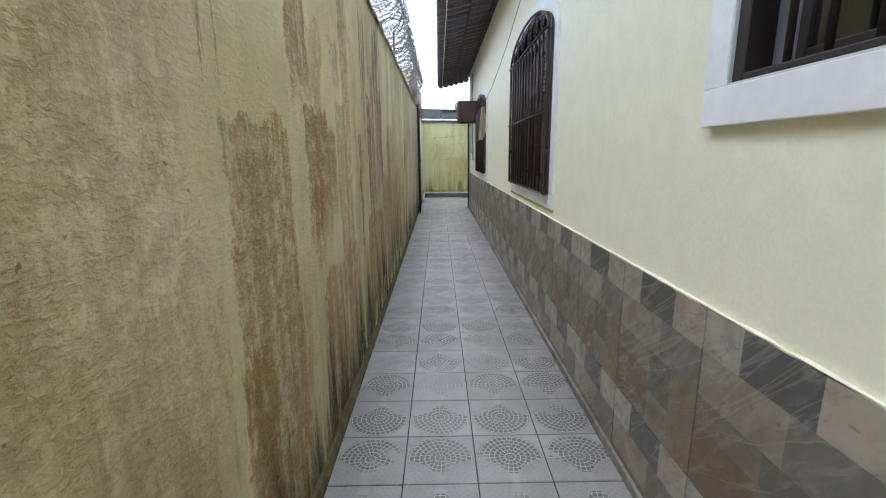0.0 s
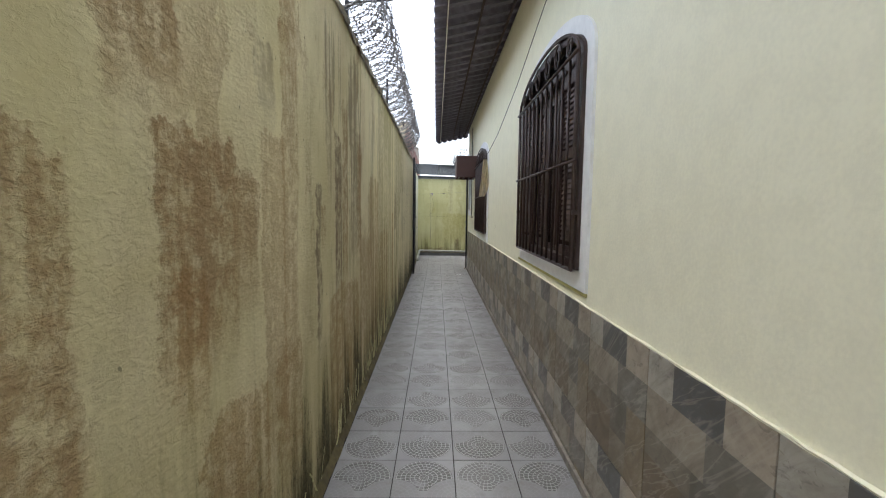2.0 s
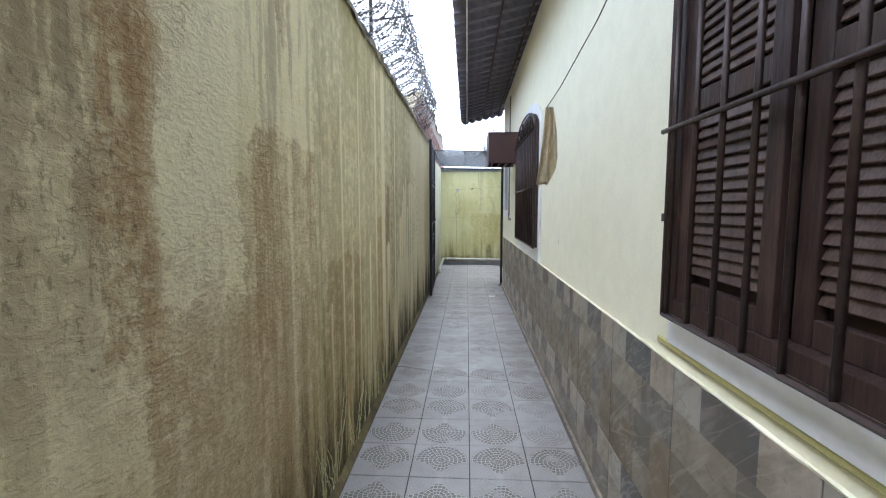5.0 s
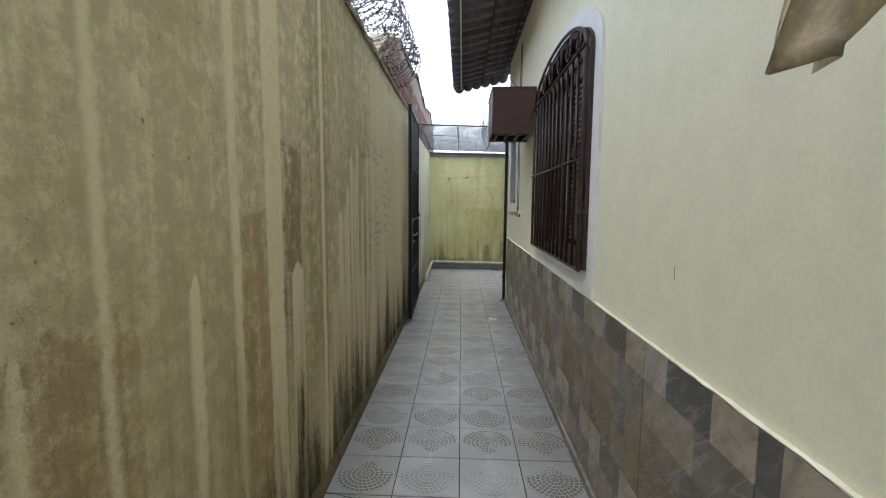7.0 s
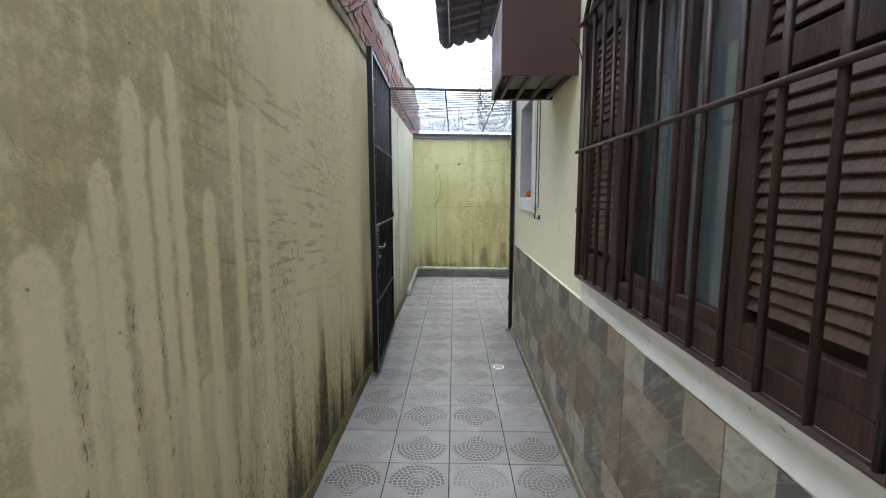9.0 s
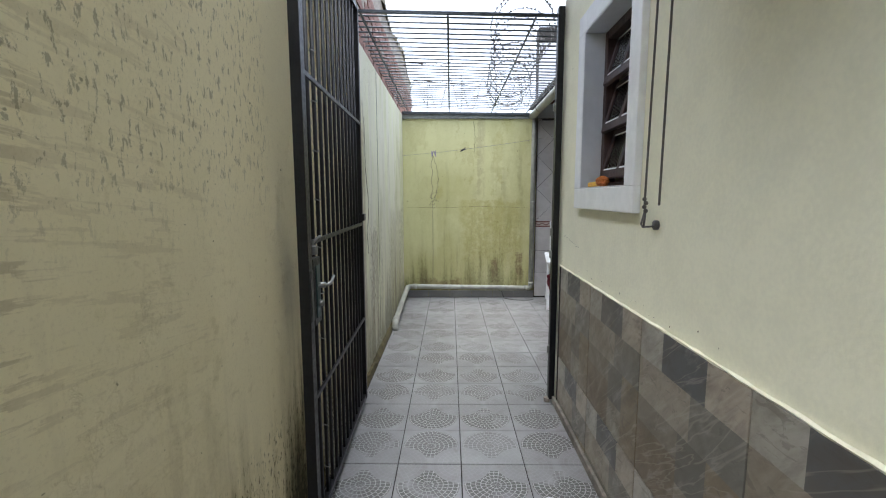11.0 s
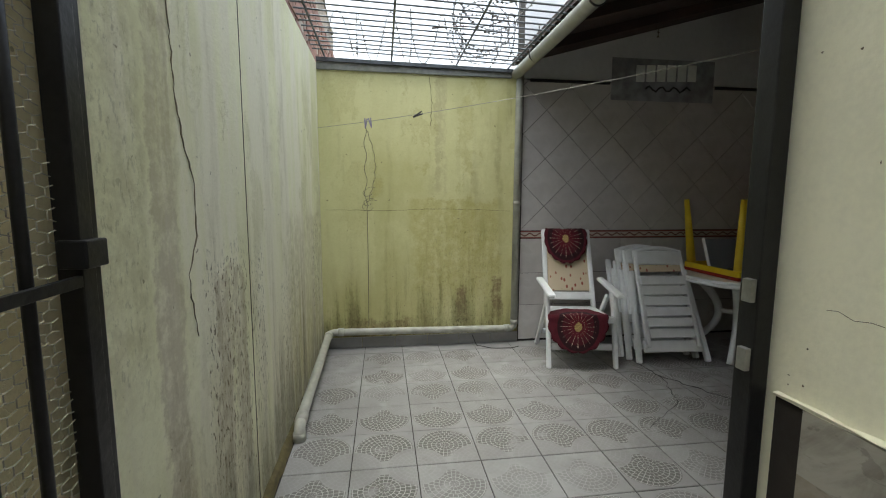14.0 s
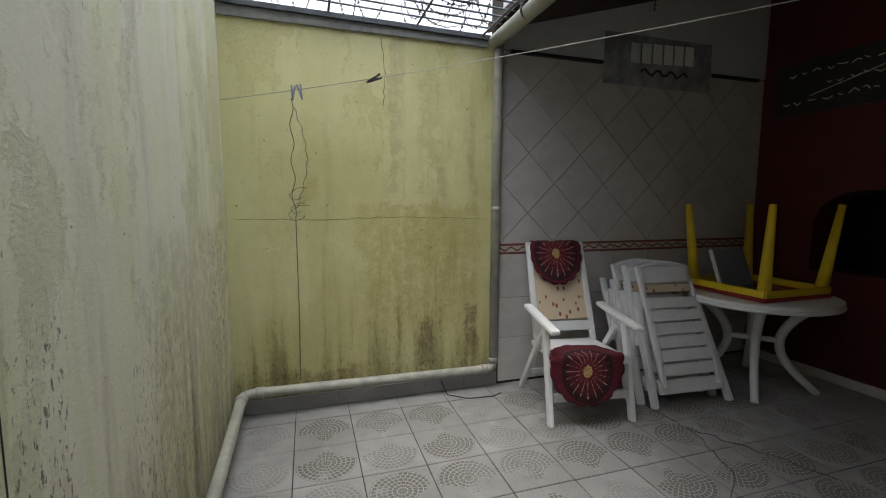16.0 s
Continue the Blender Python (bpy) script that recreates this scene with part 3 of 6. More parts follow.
# ---- boundary wall ----
bm = B()
box(bm, LX - 0.2, LX, Y0, GY, -0.3, 2.64)
wall_left = structure("wall_left", bm, M_left, "tall yellow rendered boundary wall with damp stains", "wall")
bm = B()
box(bm, LX - 0.2, LX - 0.003, GY, FY + 0.2, -0.3, 2.5)
wall_left_yard = structure("wall_left_yard", bm, M_left_yard, "pale mildewed yard wall with a crack", "wall")

# rough mortar along the top of the boundary wall
bm = B()
random.seed(4)
rows = []
for i in range(230):
    y = Y0 + (GY - Y0) * i / 229
    j = random.uniform
    rows.append([bm.verts.new((LX + 0.012 + j(-0.008, 0.012), y, 2.60 + j(-0.018, 0.012))), bm.verts.new((LX + 0.008 + j(-0.01, 0.01), y, 2.66 + j(-0.012, 0.014))),
                 bm.verts.new((LX - 0.1 + j(-0.02, 0.02), y, 2.69 + j(-0.015, 0.025))), bm.verts.new((LX - 0.21, y, 2.64))])
for a, b in zip(rows, rows[1:]):
    for k in range(3):
        bm.faces.new((a[k], b[k], b[k + 1], a[k + 1]))
structure("wall_coping", bm, M_cap, "rough grey mortar coping on the boundary wall", "coping")

# crack and vertical joint in the yard wall
bm = B()
tube(bm, [(LX - 0.002, 14.47, 0.05), (LX - 0.002, 14.475, 1.2), (LX - 0.002, 14.48, 2.5)], 0.0016, 4)
structure("trim_joint", bm, M_dark, "thin dark vertical joint in the wall", "joint")
bm = B()
pts = []
random.seed(12)
way = [(13.88, 2.0), (13.9, 1.63), (13.93, 1.52), (13.99, 1.41), (13.985, 1.25), (13.92, 1.15), (13.925, 1.08), (13.96, 0.94)]
for (ya, za), (yb, zb) in zip(way, way[1:]):
    n = max(3, int((za - zb) / 0.018))
    for i in range(n):
        f = i / n
        pts.append((LX - 0.0006, ya + (yb - ya) * f + random.uniform(-0.005, 0.005), za + (zb - za) * f + random.uniform(-0.004, 0.004)))
tube(bm, pts, 0.0024, 4, taper=[0.25 + 0.75 * random.random() for _ in pts])
structure("trim_crack", bm, M_cap, "jagged crack in the mildewed render", "crack")

# cracks in the floor and the end wall
bm = B()
random.seed(14)


def ragged(bm, pts, r, jit, axis):
    """A thin broken line through the points."""
    out = []
    for a, b in zip(pts, pts[1:]):
        for i in range(7):
            p = Vector(a).lerp(Vector(b), i / 7)
            p[axis] += random.uniform(-jit, jit)
            out.append(p)
    out.append(Vector(pts[-1]))
    tube(bm, out, r, 4, taper=[0.5 + 0.5 * random.random() for _ in out])


ragged(bm, [(0.13, 9.03, 0.0), (0.46, 8.93, 0.0), (0.79, 8.81, 0.0), (1.12, 8.73, 0.0), (1.43, 8.62, 0.0)], 0.0022, 0.006, 1)
ragged(bm, [(2.72, 15.95, 0.0), (2.75, 15.6, 0.0), (2.9, 15.35, 0.0), (3.05, 15.0, 0.0)], 0.005, 0.02, 0)
ragged(bm, [(2.75, 15.6, 0.0), (2.6, 15.2, 0.0), (2.2, 14.9, 0.0)], 0.0035, 0.02, 0)
structure("trim_floor_crack", bm, M_dark, "thin dark cracks across the floor tiles", "crack")
bm = B()
ragged(bm, [(0.14, FY, 1.262), (0.6, FY, 1.255), (1.1, FY, 1.27), (1.8, FY, 1.25)], 0.0016, 0.006, 2)
ragged(bm, [(1.05, FY, 2.42), (1.07, FY, 2.2), (1.06, FY, 2.0)], 0.0022, 0.006, 0)
structure("trim_wall_crack", bm, plain("dark_moss_line", lin(96, 90, 52), 0.9, grain=60, vary=0.3), "hairline cracks in the end wall", "crack")

# ---- end wall and tiled wall ----
bm = B()
beam(bm, (LX, FY - 0.012, 2.475), (1.79, FY - 0.012, 2.465), 0.02, 0.06, (0, 0, 1), 0.003)
structure("trim_flashing", bm, plain("stained_white_flashing", lin(128, 130, 126), 0.6, grain=20, vary=0.3), "stained white flashing on the end wall", "trim")
bm = B()
box(bm, LX - 0.2, 1.9, FY, FY + 0.18, -0.3, 2.5)
wall_end = structure("wall_end", bm, M_far, "mossy yellow rendered end wall", "wall")
bm = B()
box(bm, 1.9, RW_X + 0.3, FY, FY + 0.18, -0.3, 3.6)
wall_tiled = structure("wall_tiled", bm, M_grout, "white tiled wall under the roof", "wall")

# ---- house wall with its openings ----
ARCH = ((5.718, 1.13, 0.823), (10.1, 1.095, 0.797))      # centre, foot, half width
SPRING, RISE = 1.15, 0.23                              # above the foot


def arch_top(y, c, foot, half, grow=0.0):
    d = min(1.0, abs(y - c) / (half + grow))
    return foot + SPRING + (RISE + grow) * math.sqrt(max(0.0, 1 - d * d))


HT = 3.42


def wall_strip(bm, y0, y1, z0, z1):
    box(bm, RX, RX + 0.16, y0, y1, z0, z1)


W1 = (1.75, 2.93, 1.60, 2.62)
W4 = (12.33, 12.93, 1.45, 2.25)
bm = B()
edges = [Y0, W1[0], W1[1]]
for c, foot, half in ARCH:
    edges += [c - half, c + half]
edges += [W4[0], W4[1], GY + 0.02]
for i in range(0, len(edges), 2):
    wall_strip(bm, edges[i], edges[i + 1], -0.3, HT)
for y0, y1, z0, z1 in (W1, W4):
    wall_strip(bm, y0, y1, -0.3, z0)
    wall_strip(bm, y0, y1, z1, HT)
for c, foot, half in ARCH:
    wall_strip(bm, c - half, c + half, -0.3, foot)
    n = 28
    for i in range(n):
        a, b = c - half + 2 * half * i / n, c - half + 2 * half * (i + 1) / n
        za, zb = arch_top(a, c, foot, half), arch_top(b, c, foot, half)
        v = [bm.verts.new((x, y, z)) for x in (RX, RX + 0.16) for y, z in ((a, za), (b, zb), (b, HT), (a, HT))]
        for q in ((0, 1, 2, 3), (4, 5, 6, 7), (0, 1, 5, 4), (2, 3, 7, 6)):
            bm.faces.new([v[t] for t in q])
bmesh.ops.remove_doubles(bm, verts=bm.verts, dist=0.0005)
wall_house = structure("wall_house", bm, M_house, "cream painted wall of the house", "wall")

# rooms behind the windows
bm = B()
for y0, y1 in ((Y0, 3.9), (4.2, 8.0), (8.4, 11.9), (11.95, GY)):
    box(bm, 2.7, 2.8, y0, y1, 0, 3.0)
    box(bm, RX + 0.16, 2.8, y0 - 0.05, y0, 0, 3.0)
    box(bm, RX + 0.16, 2.8, y1, y1 + 0.05, 0, 3.0)
    box(bm, RX + 0.16, 2.8, y0, y1, 2.95, 3.0)
    box(bm, RX + 0.16, 2.8, y0, y1, 0, 0.05)
structure("wall_rooms", bm, M_inside, "plain walls of the rooms inside", "wall")

# plain walls that close the place
bm = B()
box(bm, LX - 0.2, RX + 0.2, Y0 - 0.15, Y0, -0.3, 2.6)
structure("wall_start", bm, M_house, "cream wall closing the passage", "wall")
bm = B()
box(bm, RX + 0.16, RW_X + 0.2, GY - 0.13, GY + 0.02, -0.3, 3.6)
structure("wall_house_back", bm, M_house, "cream back wall of the house", "wall")

# ground under everything
bm = B()
box(bm, -400, 400, -400, 400, -0.5, -0.32)
structure("ground", bm, plain("bare_earth", lin(110, 98, 80), 0.95, grain=3, vary=0.2), "bare earth around the plot", "ground")
bm = B()
box(bm, LX - 0.02, RW_X + 0.02, Y0, FY + 0.01, -0.3, -0.004)
floor = structure("floor", bm, M_grout, "grey tiled floor with worn fan prints", "floor")

# ---- roof over the passage ----
EX, EZ, JZ, EYE_END = 0.66, 3.22, 3.40, 14.1
slope = math.atan2(JZ - EZ, RX - EX)
roof = thing("roof_1", (EX, 0, EZ), "overhanging eave of dark clay roof tiles", "roof", kind="structure")


def roof_tile_mesh():
    """A flat pan with a raised round barrel beside it."""
    bm = B()
    L, W, T = 0.46, 0.236, 0.016
    prof = [(0.0, -0.012), (0.03, 0.0), (0.1, 0.0)] + [(0.1 + 0.136 * i / 8, 0.062 * math.sin(math.pi * i / 8) ** 0.7 if i < 8 else 0.0) for i in range(1, 9)]
    n = len(prof) - 1
    top, bot = [], []
    for xi in range(2):
        x = -0.02 + L * xi
        a, b = [], []
        for y, z in prof:
            a.append(bm.verts.new((x, y, z - 0.02 + T)))
            b.append(bm.verts.new((x, y, z - 0.02)))
        top.append(a)
        bot.append(b)
    for i in range(n):
        bm.faces.new((top[0][i], top[0][i + 1], top[1][i + 1], top[1][i]))
        bm.faces.new((bot[0][i], bot[1][i], bot[1][i + 1], bot[0][i + 1]))
        bm.faces.new((top[0][i], bot[0][i], bot[0][i + 1], top[0][i + 1]))
        bm.faces.new((top[1][i], top[1][i + 1], bot[1][i + 1], bot[1][i]))
    for e in (0, n):
        bm.faces.new((top[0][e], top[1][e], bot[1][e], bot[0][e]))
    return mesh_of(bm, "roof_tile", M_roof)


bm = B()
for x in (EX + 0.1, EX + 0.42, EX + 0.72):
    z = EZ + math.tan(slope) * (x - EX)
    beam(bm, (x, Y0, z - 0.012), (x, EYE_END, z - 0.012), 0.02, 0.016)
part("battens", bm, M_rafter, roof)
bm = B()
for i in range(6):
    x = EX + 0.07 + 0.135 * i
    z = EZ + math.tan(slope) * (x - EX)
    disc(bm, (x, EYE_END - 0.02, z + 0.01), 0.078, 0.09, "y", 14)
part("verge_tiles", bm, M_roof, roof, "scalloped verge tiles at the gable end", True)
bm = B()
tube(bm, [(EX + 0.1, Y0, EZ - 0.02), (EX + 0.1, 6.0, EZ - 0.03), (EX + 0.1, EYE_END - 0.1, EZ - 0.02)], 0.006, 6)
part("edge_wire", bm, M_line, roof, "pale wire strung under the eave")
bm = B()
tube(bm, [(1.15, 11.75, EZ + 0.06), (1.12, 11.62, 2.85), (1.16, 11.5, 2.5)], 0.004, 5)
tube(bm, [(1.3, 11.9, EZ + 0.1), (1.22, 11.7, 2.8), (1.34, 11.45, 2.55), (1.43, 11.05, 2.2), (1.45, 10.98, 2.06)], 0.0035, 5)
part("cord", bm, M_dark, roof, "dark cords hanging from the eave")
# the roof sheet over the house and the covered area, closing the light out
bm = B()
box(bm, RX + 0.1, 3.4, Y0, GY + 0.1, HT + 0.09, HT + 0.15)
part("deck", bm, M_rafter, roof)

# ---- covered area: sloping roof, gutter, red wall ----
bm = B()
v = [bm.verts.new(p) for p in ((1.80, GY + 0.0, 2.545), (1.80, FY + 0.02, 2.545), (RW_X + 0.3, FY + 0.02, 3.35), (RW_X + 0.3, GY + 0.0, 3.35))]
w = [bm.verts.new(q.co + Vector((0, 0, 0.06))) for q in v]
bm.faces.new(v[::-1])
bm.faces.new(w)
for i in range(4):
    bm.faces.new((v[i], v[(i + 1) % 4], w[(i + 1) % 4], w[i]))
structure("ceiling_covered", bm, M_rafter, "dark underside of the lean-to roof", "ceiling")
bm = B()
for y in np.arange(GY + 0.35, FY - 0.1, 0.55):
    beam(bm, (1.84, y, 2.52), (RW_X + 0.2, y, 3.27), 0.05, 0.07)
structure("trim_rafters", bm, M_rafter, "dark timber rafters of the lean-to roof", "rafter")
bm = B()
# red wall with an arched firebox
YC, HW, FZ, RZ = 15.72, 0.36, 0.85, 1.45
box(bm, RW_X, RW_X + 0.25, GY, YC - HW, -0.3, 3.5)
box(bm, RW_X, RW_X + 0.25, YC + HW, FY, -0.3, 3.5)
box(bm, RW_X, RW_X + 0.25, YC - HW, YC + HW, -0.3, FZ)
n = 16
for i in range(n):
    a, b = YC - HW + 2 * HW * i / n, YC - HW + 2 * HW * (i + 1) / n
    za, zb = (RZ - 0.22 + 0.24 * math.sqrt(max(0, 1 - ((y - YC) / HW) ** 2)) for y in (a, b))
    q = [bm.verts.new((x, y, z)) for x in (RW_X, RW_X + 0.25) for y, z in ((a, za), (b, zb), (b, 3.5), (a, 3.5))]
    for t in ((0, 1, 2, 3), (4, 5, 6, 7), (0, 1, 5, 4)):
        bm.faces.new([q[s] for s in t])
bmesh.ops.remove_doubles(bm, verts=bm.verts, dist=0.0005)
structure("wall_red", bm, M_redpaint, "dark red painted barbecue wall with an arched firebox", "wall")
bm = B()
box(bm, RW_X + 0.25, RW_X + 0.7, YC - HW - 0.1, YC + HW + 0.1, 0.6, 1.7)
for f in [f for f in bm.faces if f.normal.x < -0.9]:
    bm.faces.remove(f)
structure("wall_firebox", bm, M_soot, "sooty inside of the barbecue", "firebox")
bm = B()
box(bm, RW_X - 0.02, RW_X - 0.002, GY + 0.05, FY - 0.02, 0.0, 0.07)
structure("baseboard_red", bm, M_wtile, "white skirting under the red wall", "baseboard")

# lettering board on the red wall: unreadable chalk writing
board = thing("chalk_board", (RW_X, 15.95, 2.15), "black board with illegible white handwriting on the red wall", "sign")
bm = B()
box(bm, RW_X - 0.02, RW_X - 0.001, 15.45, 16.45, 2.08, 2.5, 0.004)
part("panel", bm, M_dark, board)
bm = B()
random.seed(9)
for z, y0, y1 in ((2.40, 15.7, 16.3), (2.30, 15.6, 16.1), (2.18, 15.55, 16.35)):
    y = y0
    while y < y1:
        wv = random.uniform(0.03, 0.08)
        tube(bm, [(RW_X - 0.023, y, z), (RW_X - 0.023, y + wv * 0.5, z + random.uniform(-0.02, 0.03)), (RW_X - 0.023, y + wv, z + random.uniform(-0.01, 0.02))], 0.004, 4)
        y += wv + random.uniform(0.015, 0.05)
tagged(part("writing", bm, M_line, board, "white chalk strokes"), kind="stuff")

# painted sign on the tiled wall: shapes only
sign = thing("wall_sign", (3.25, FY, 2.45), "faded grey sign with white block shapes on the tiled wall", "sign")
bm = B()
box(bm, 2.74, 3.78, FY - 0.014, FY - 0.009, 2.28, 2.66)
part("panel", bm, plain("faded_grey_print", lin(150, 152, 158), 0.5, grain=9, vary=0.4), sign)
for i in range(6):
    x = 2.98 + i * 0.105
    bm = B()
    box(bm, x, x + 0.085, FY - 0.019, FY - 0.015, 2.45 + i * 0.004, 2.60 + i * 0.004, 0.001)
    part("block", bm, M_white, sign, "white block shape")
bm = B()
tube(bm, [(3.08 + 0.035 * i, FY - 0.017, 2.39 + 0.025 * math.sin(i * 1.7)) for i in range(14)], 0.009, 5)
part("stroke", bm, M_dark, sign, "dark script stroke")
bm = B()
beam(bm, (1.96, FY - 0.02, 2.425), (2.72, FY - 0.02, 2.425), 0.03, 0.022)
structure("trim_rail_1", bm, M_dark, "thin dark rail on the tiled wall", "rail")
bm = B()
beam(bm, (3.8, FY - 0.02, 2.42), (4.3, FY - 0.02, 2.42), 0.03, 0.022)
structure("trim_rail_2", bm, M_dark, "thin dark rail on the tiled wall", "rail")
bm = B()
box(bm, 1.905, RW_X - 0.003, FY - 0.012, FY - 0.001, 2.44, 3.4)
structure("wall_upper", bm, M_reveal, "pale plaster above the tiles", "wall")

# ---- gutter and drain pipes ----
gutter = thing("gutter_pipe", (1.83, FY, 2.45), "white plastic gutter along the lean-to roof", "gutter")
bm = B()
tube(bm, [(1.83, GY + 0.12, 2.50), (1.83, FY - 0.02, 2.47)], 0.047, 16)
part("gutter", bm, M_pvc, gutter, "", True)
for y in (GY + 0.6, GY + 1.6, GY + 2.6):
    bm = B()
    tube(bm, [(1.83 + 0.053 * math.cos(a), y, 2.487 + 0.053 * math.sin(a)) for a in np.linspace(0, 2 * math.pi, 15)[:-1]], 0.006, 5, closed=True)
    part("bracket", bm, M_dark, gutter, "dark strap")
drain_pipe = thing("drain_pipe", (1.85, FY - 0.05, 0.0), "white plastic drain pipe running down and along the walls", "pipe")
bm = B()
tube(bm, [(1.86, FY - 0.05, 2.46), (1.855, FY - 0.045, 2.3), (1.85, FY - 0.045, 0.2)], 0.033, 14)
part("downpipe", bm, M_pvc, drain_pipe, "", True)
bm = B()
tube(bm, [(1.85, FY - 0.045, 0.2), (1.845, FY - 0.045, 0.165), (1.82, FY - 0.045, 0.145), (1.78, FY - 0.045, 0.143), (0.24, FY - 0.05, 0.165), (0.19, FY - 0.055, 0.165), (0.155, FY - 0.08, 0.163), (0.145, FY - 0.13, 0.16), (0.145, 15.12, 0.085), (0.147, 15.07, 0.075), (0.15, 15.03, 0.05), (0.15, 15.03, 0.012)], 0.031, 14)
part("long_pipe", bm, M_pvc, drain_pipe, "", True)
for a, b in (((1.85, FY - 0.045, 0.23), (1.85, FY - 0.045, 0.19)), ((1.80, FY - 0.045, 0.1435), (1.755, FY - 0.045, 0.1438)), ((0.27, FY - 0.05, 0.165), (0.22, FY - 0.0515, 0.165)), ((0.145, FY - 0.11, 0.1605), (0.145, FY - 0.16, 0.158)), ((0.146, 15.16, 0.087), (0.146, 15.09, 0.081)), ((0.15, 15.03, 0.05), (0.15, 15.03, 0.005)), ((1.853, FY - 0.045, 1.31), (1.853, FY - 0.045, 1.34))):
    bm = B()
    tube(bm, [a, b], 0.036, 14)
    part("collar", bm, M_pvc, drain_pipe, "", True)
# skirting tiles under the pipe
for i in range(6):
    bm = B()
    x0 = 0.13 + i * 0.3
    box(bm, x0, min(x0 + 0.296, 1.895), FY - 0.012, FY - 0.001, 0.002, 0.098, 0.002)
    part("skirting_tile", bm, M_floor, wall_end)

# ---- grid over the yard ----
random.seed(77)
for a, b in (((0.35, 15.2), (1.05, 15.45)), ((0.25, 14.6), (0.75, 14.75)), ((1.0, 15.9), (1.5, 15.7))):
    twig = thing("dry_twig", (a[0], a[1], 2.58), "dry brown twig lying on the steel grid", "twig", "twigs on the grid")
    bm = B()
    pts = [(a[0] + (b[0] - a[0]) * i / 8, a[1] + (b[1] - a[1]) * i / 8 + random.uniform(-0.02, 0.02), 2.592 - 0.03 * (a[0] + (b[0] - a[0]) * i / 8) + 0.012 + random.uniform(0, 0.012)) for i in range(9)]
    tube(bm, pts, 0.007, 5, taper=[1 - 0.09 * i for i in range(9)])
    for i in (3, 5, 6):
        p = Vector(pts[i])
        tube(bm, [p, p + Vector((random.uniform(0.05, 0.12), random.uniform(-0.1, 0.1), 0.01))], 0.003, 4)
    part("stem", bm, M_rafter, twig)
grid = thing("overhead_grid", (LX, GY, 2.56), "grey steel security grid over the yard", "grid")
GZ = lambda x: 2.585 - 0.03 * x
bm = B()
beam(bm, (LX, GY + 0.02, GZ(LX)), (1.8, GY + 0.02, GZ(1.8)), 0.018, 0.018)
part("front_rail", bm, M_grid, grid)
bm = B()
beam(bm, (LX, FY - 0.03, GZ(LX) - 0.06), (1.8, FY - 0.03, GZ(1.8) - 0.04), 0.03, 0.03)
part("back_rail", bm, M_grid, grid)
for i in range(31):
    y = GY + 0.1 + i * 0.098
    bm = B()
    tube(bm, [(LX - 0.02, y, GZ(0) + 0.004), (1.82, y, GZ(1.82) + 0.004)], 0.006, 6)
    part("rod", bm, M_grid, grid)
for x in (0.16, 0.72, 1.28, 1.74):
    bm = B()
    tube(bm, [(x, GY, GZ(x) - 0.008), (x, FY, GZ(x) - 0.03)], 0.008, 6)
    part("long_rod", bm, M_grid, grid)


# ---- razor wire ----
def razor(name, path, radius, turns, label, seed):
    """A coil of barbed tape that follows a straight path."""
    random.seed(seed)
    a, b = Vector(path[0]), Vector(path[1])
    along = (b - a)
    side = along.cross(Vector((0, 0, 1))).normalized()
    up = side.cross(along).normalized()
    coil = thing(name, a, label, "razor wire")
    bm = B()
    pts = []
    n = turns * 22
    for i in range(n + 1):
        t = i / n
        ang = 2 * math.pi * turns * t
        w = 1 + 0.10 * math.sin(ang * 0.31 + seed) + 0.06 * math.sin(ang * 0.13)
        s = 0.05 * math.sin(ang * 0.5)
        pts.append(a + along * min(1, max(0, t)) + side * (math.cos(ang) * radius * w) + up * (math.sin(ang) * radius * w) + along.normalized() * s)
    tube(bm, pts, 0.0032, 4)
    part("wire", bm, M_rust, coil)
    bm = B()
    for i in range(n):
        p, d = pts[i], (pts[i + 1] - pts[i]).normalized()
        o = Vector((random.uniform(-1, 1), random.uniform(-1, 1), random.uniform(-1, 1))).cross(d).normalized()
        q = d.cross(o)
        v = [bm.verts.new(p + d * 0.028 + o * 0.015), bm.verts.new(p - d * 0.028 - o * 0.015), bm.verts.new(p + d * 0.02 - o * 0.012), bm.verts.new(p - d * 0.02 + o * 0.012), bm.verts.new(p + q * 0.002), bm.verts.new(p - q * 0.002)]
        for t in ((0, 4, 5), (1, 5, 4), (2, 5, 4), (3, 4, 5), (0, 2, 4), (1, 3, 4)):
            bm.faces.new([v[k] for k in t])
    tagged(part("barbed_trim", bm, M_rust, coil, "sharp steel barbs"), kind="stuff")
    return coil


razor("razor_wire", ((LX - 0.08, 2.0, 2.98), (LX - 0.06, 11.9, 2.96)), 0.26, 165, "coiled galvanised razor wire on top of the boundary wall", 3)
razor("razor_wire", ((1.35, 14.3, 2.85), (1.5, 16.9, 2.8)), 0.24, 15, "coiled razor wire lying over the steel grid", 5)
razor("razor_wire", ((0.2, 16.72, 2.75), (3.4, 16.75, 2.95)), 0.2, 14, "loose razor wire above the end wall", 8)
for y in (3.4, 6.0, 8.7, 11.6):
    post = thing("wire_post", (LX - 0.1, y, 2.66), "rusty angle iron post on the boundary wall", "post", "posts of the razor wire")
    bm = B()
    beam(bm, (LX - 0.1, y, 2.62), (LX - 0.1, y, 3.22), 0.03, 0.004, (0, 1, 0))
    beam(bm, (LX - 0.113, y + 0.013, 2.62), (LX - 0.113, y + 0.013, 3.22), 0.004, 0.03, (0, 1, 0))
    part("upright", bm, M_black, post)
    bm = B()
    beam(bm, (LX - 0.1, y, 2.98), (LX + 0.24, y + 0.05, 3.03), 0.02, 0.008)
    part("arm", bm, M_black, post)

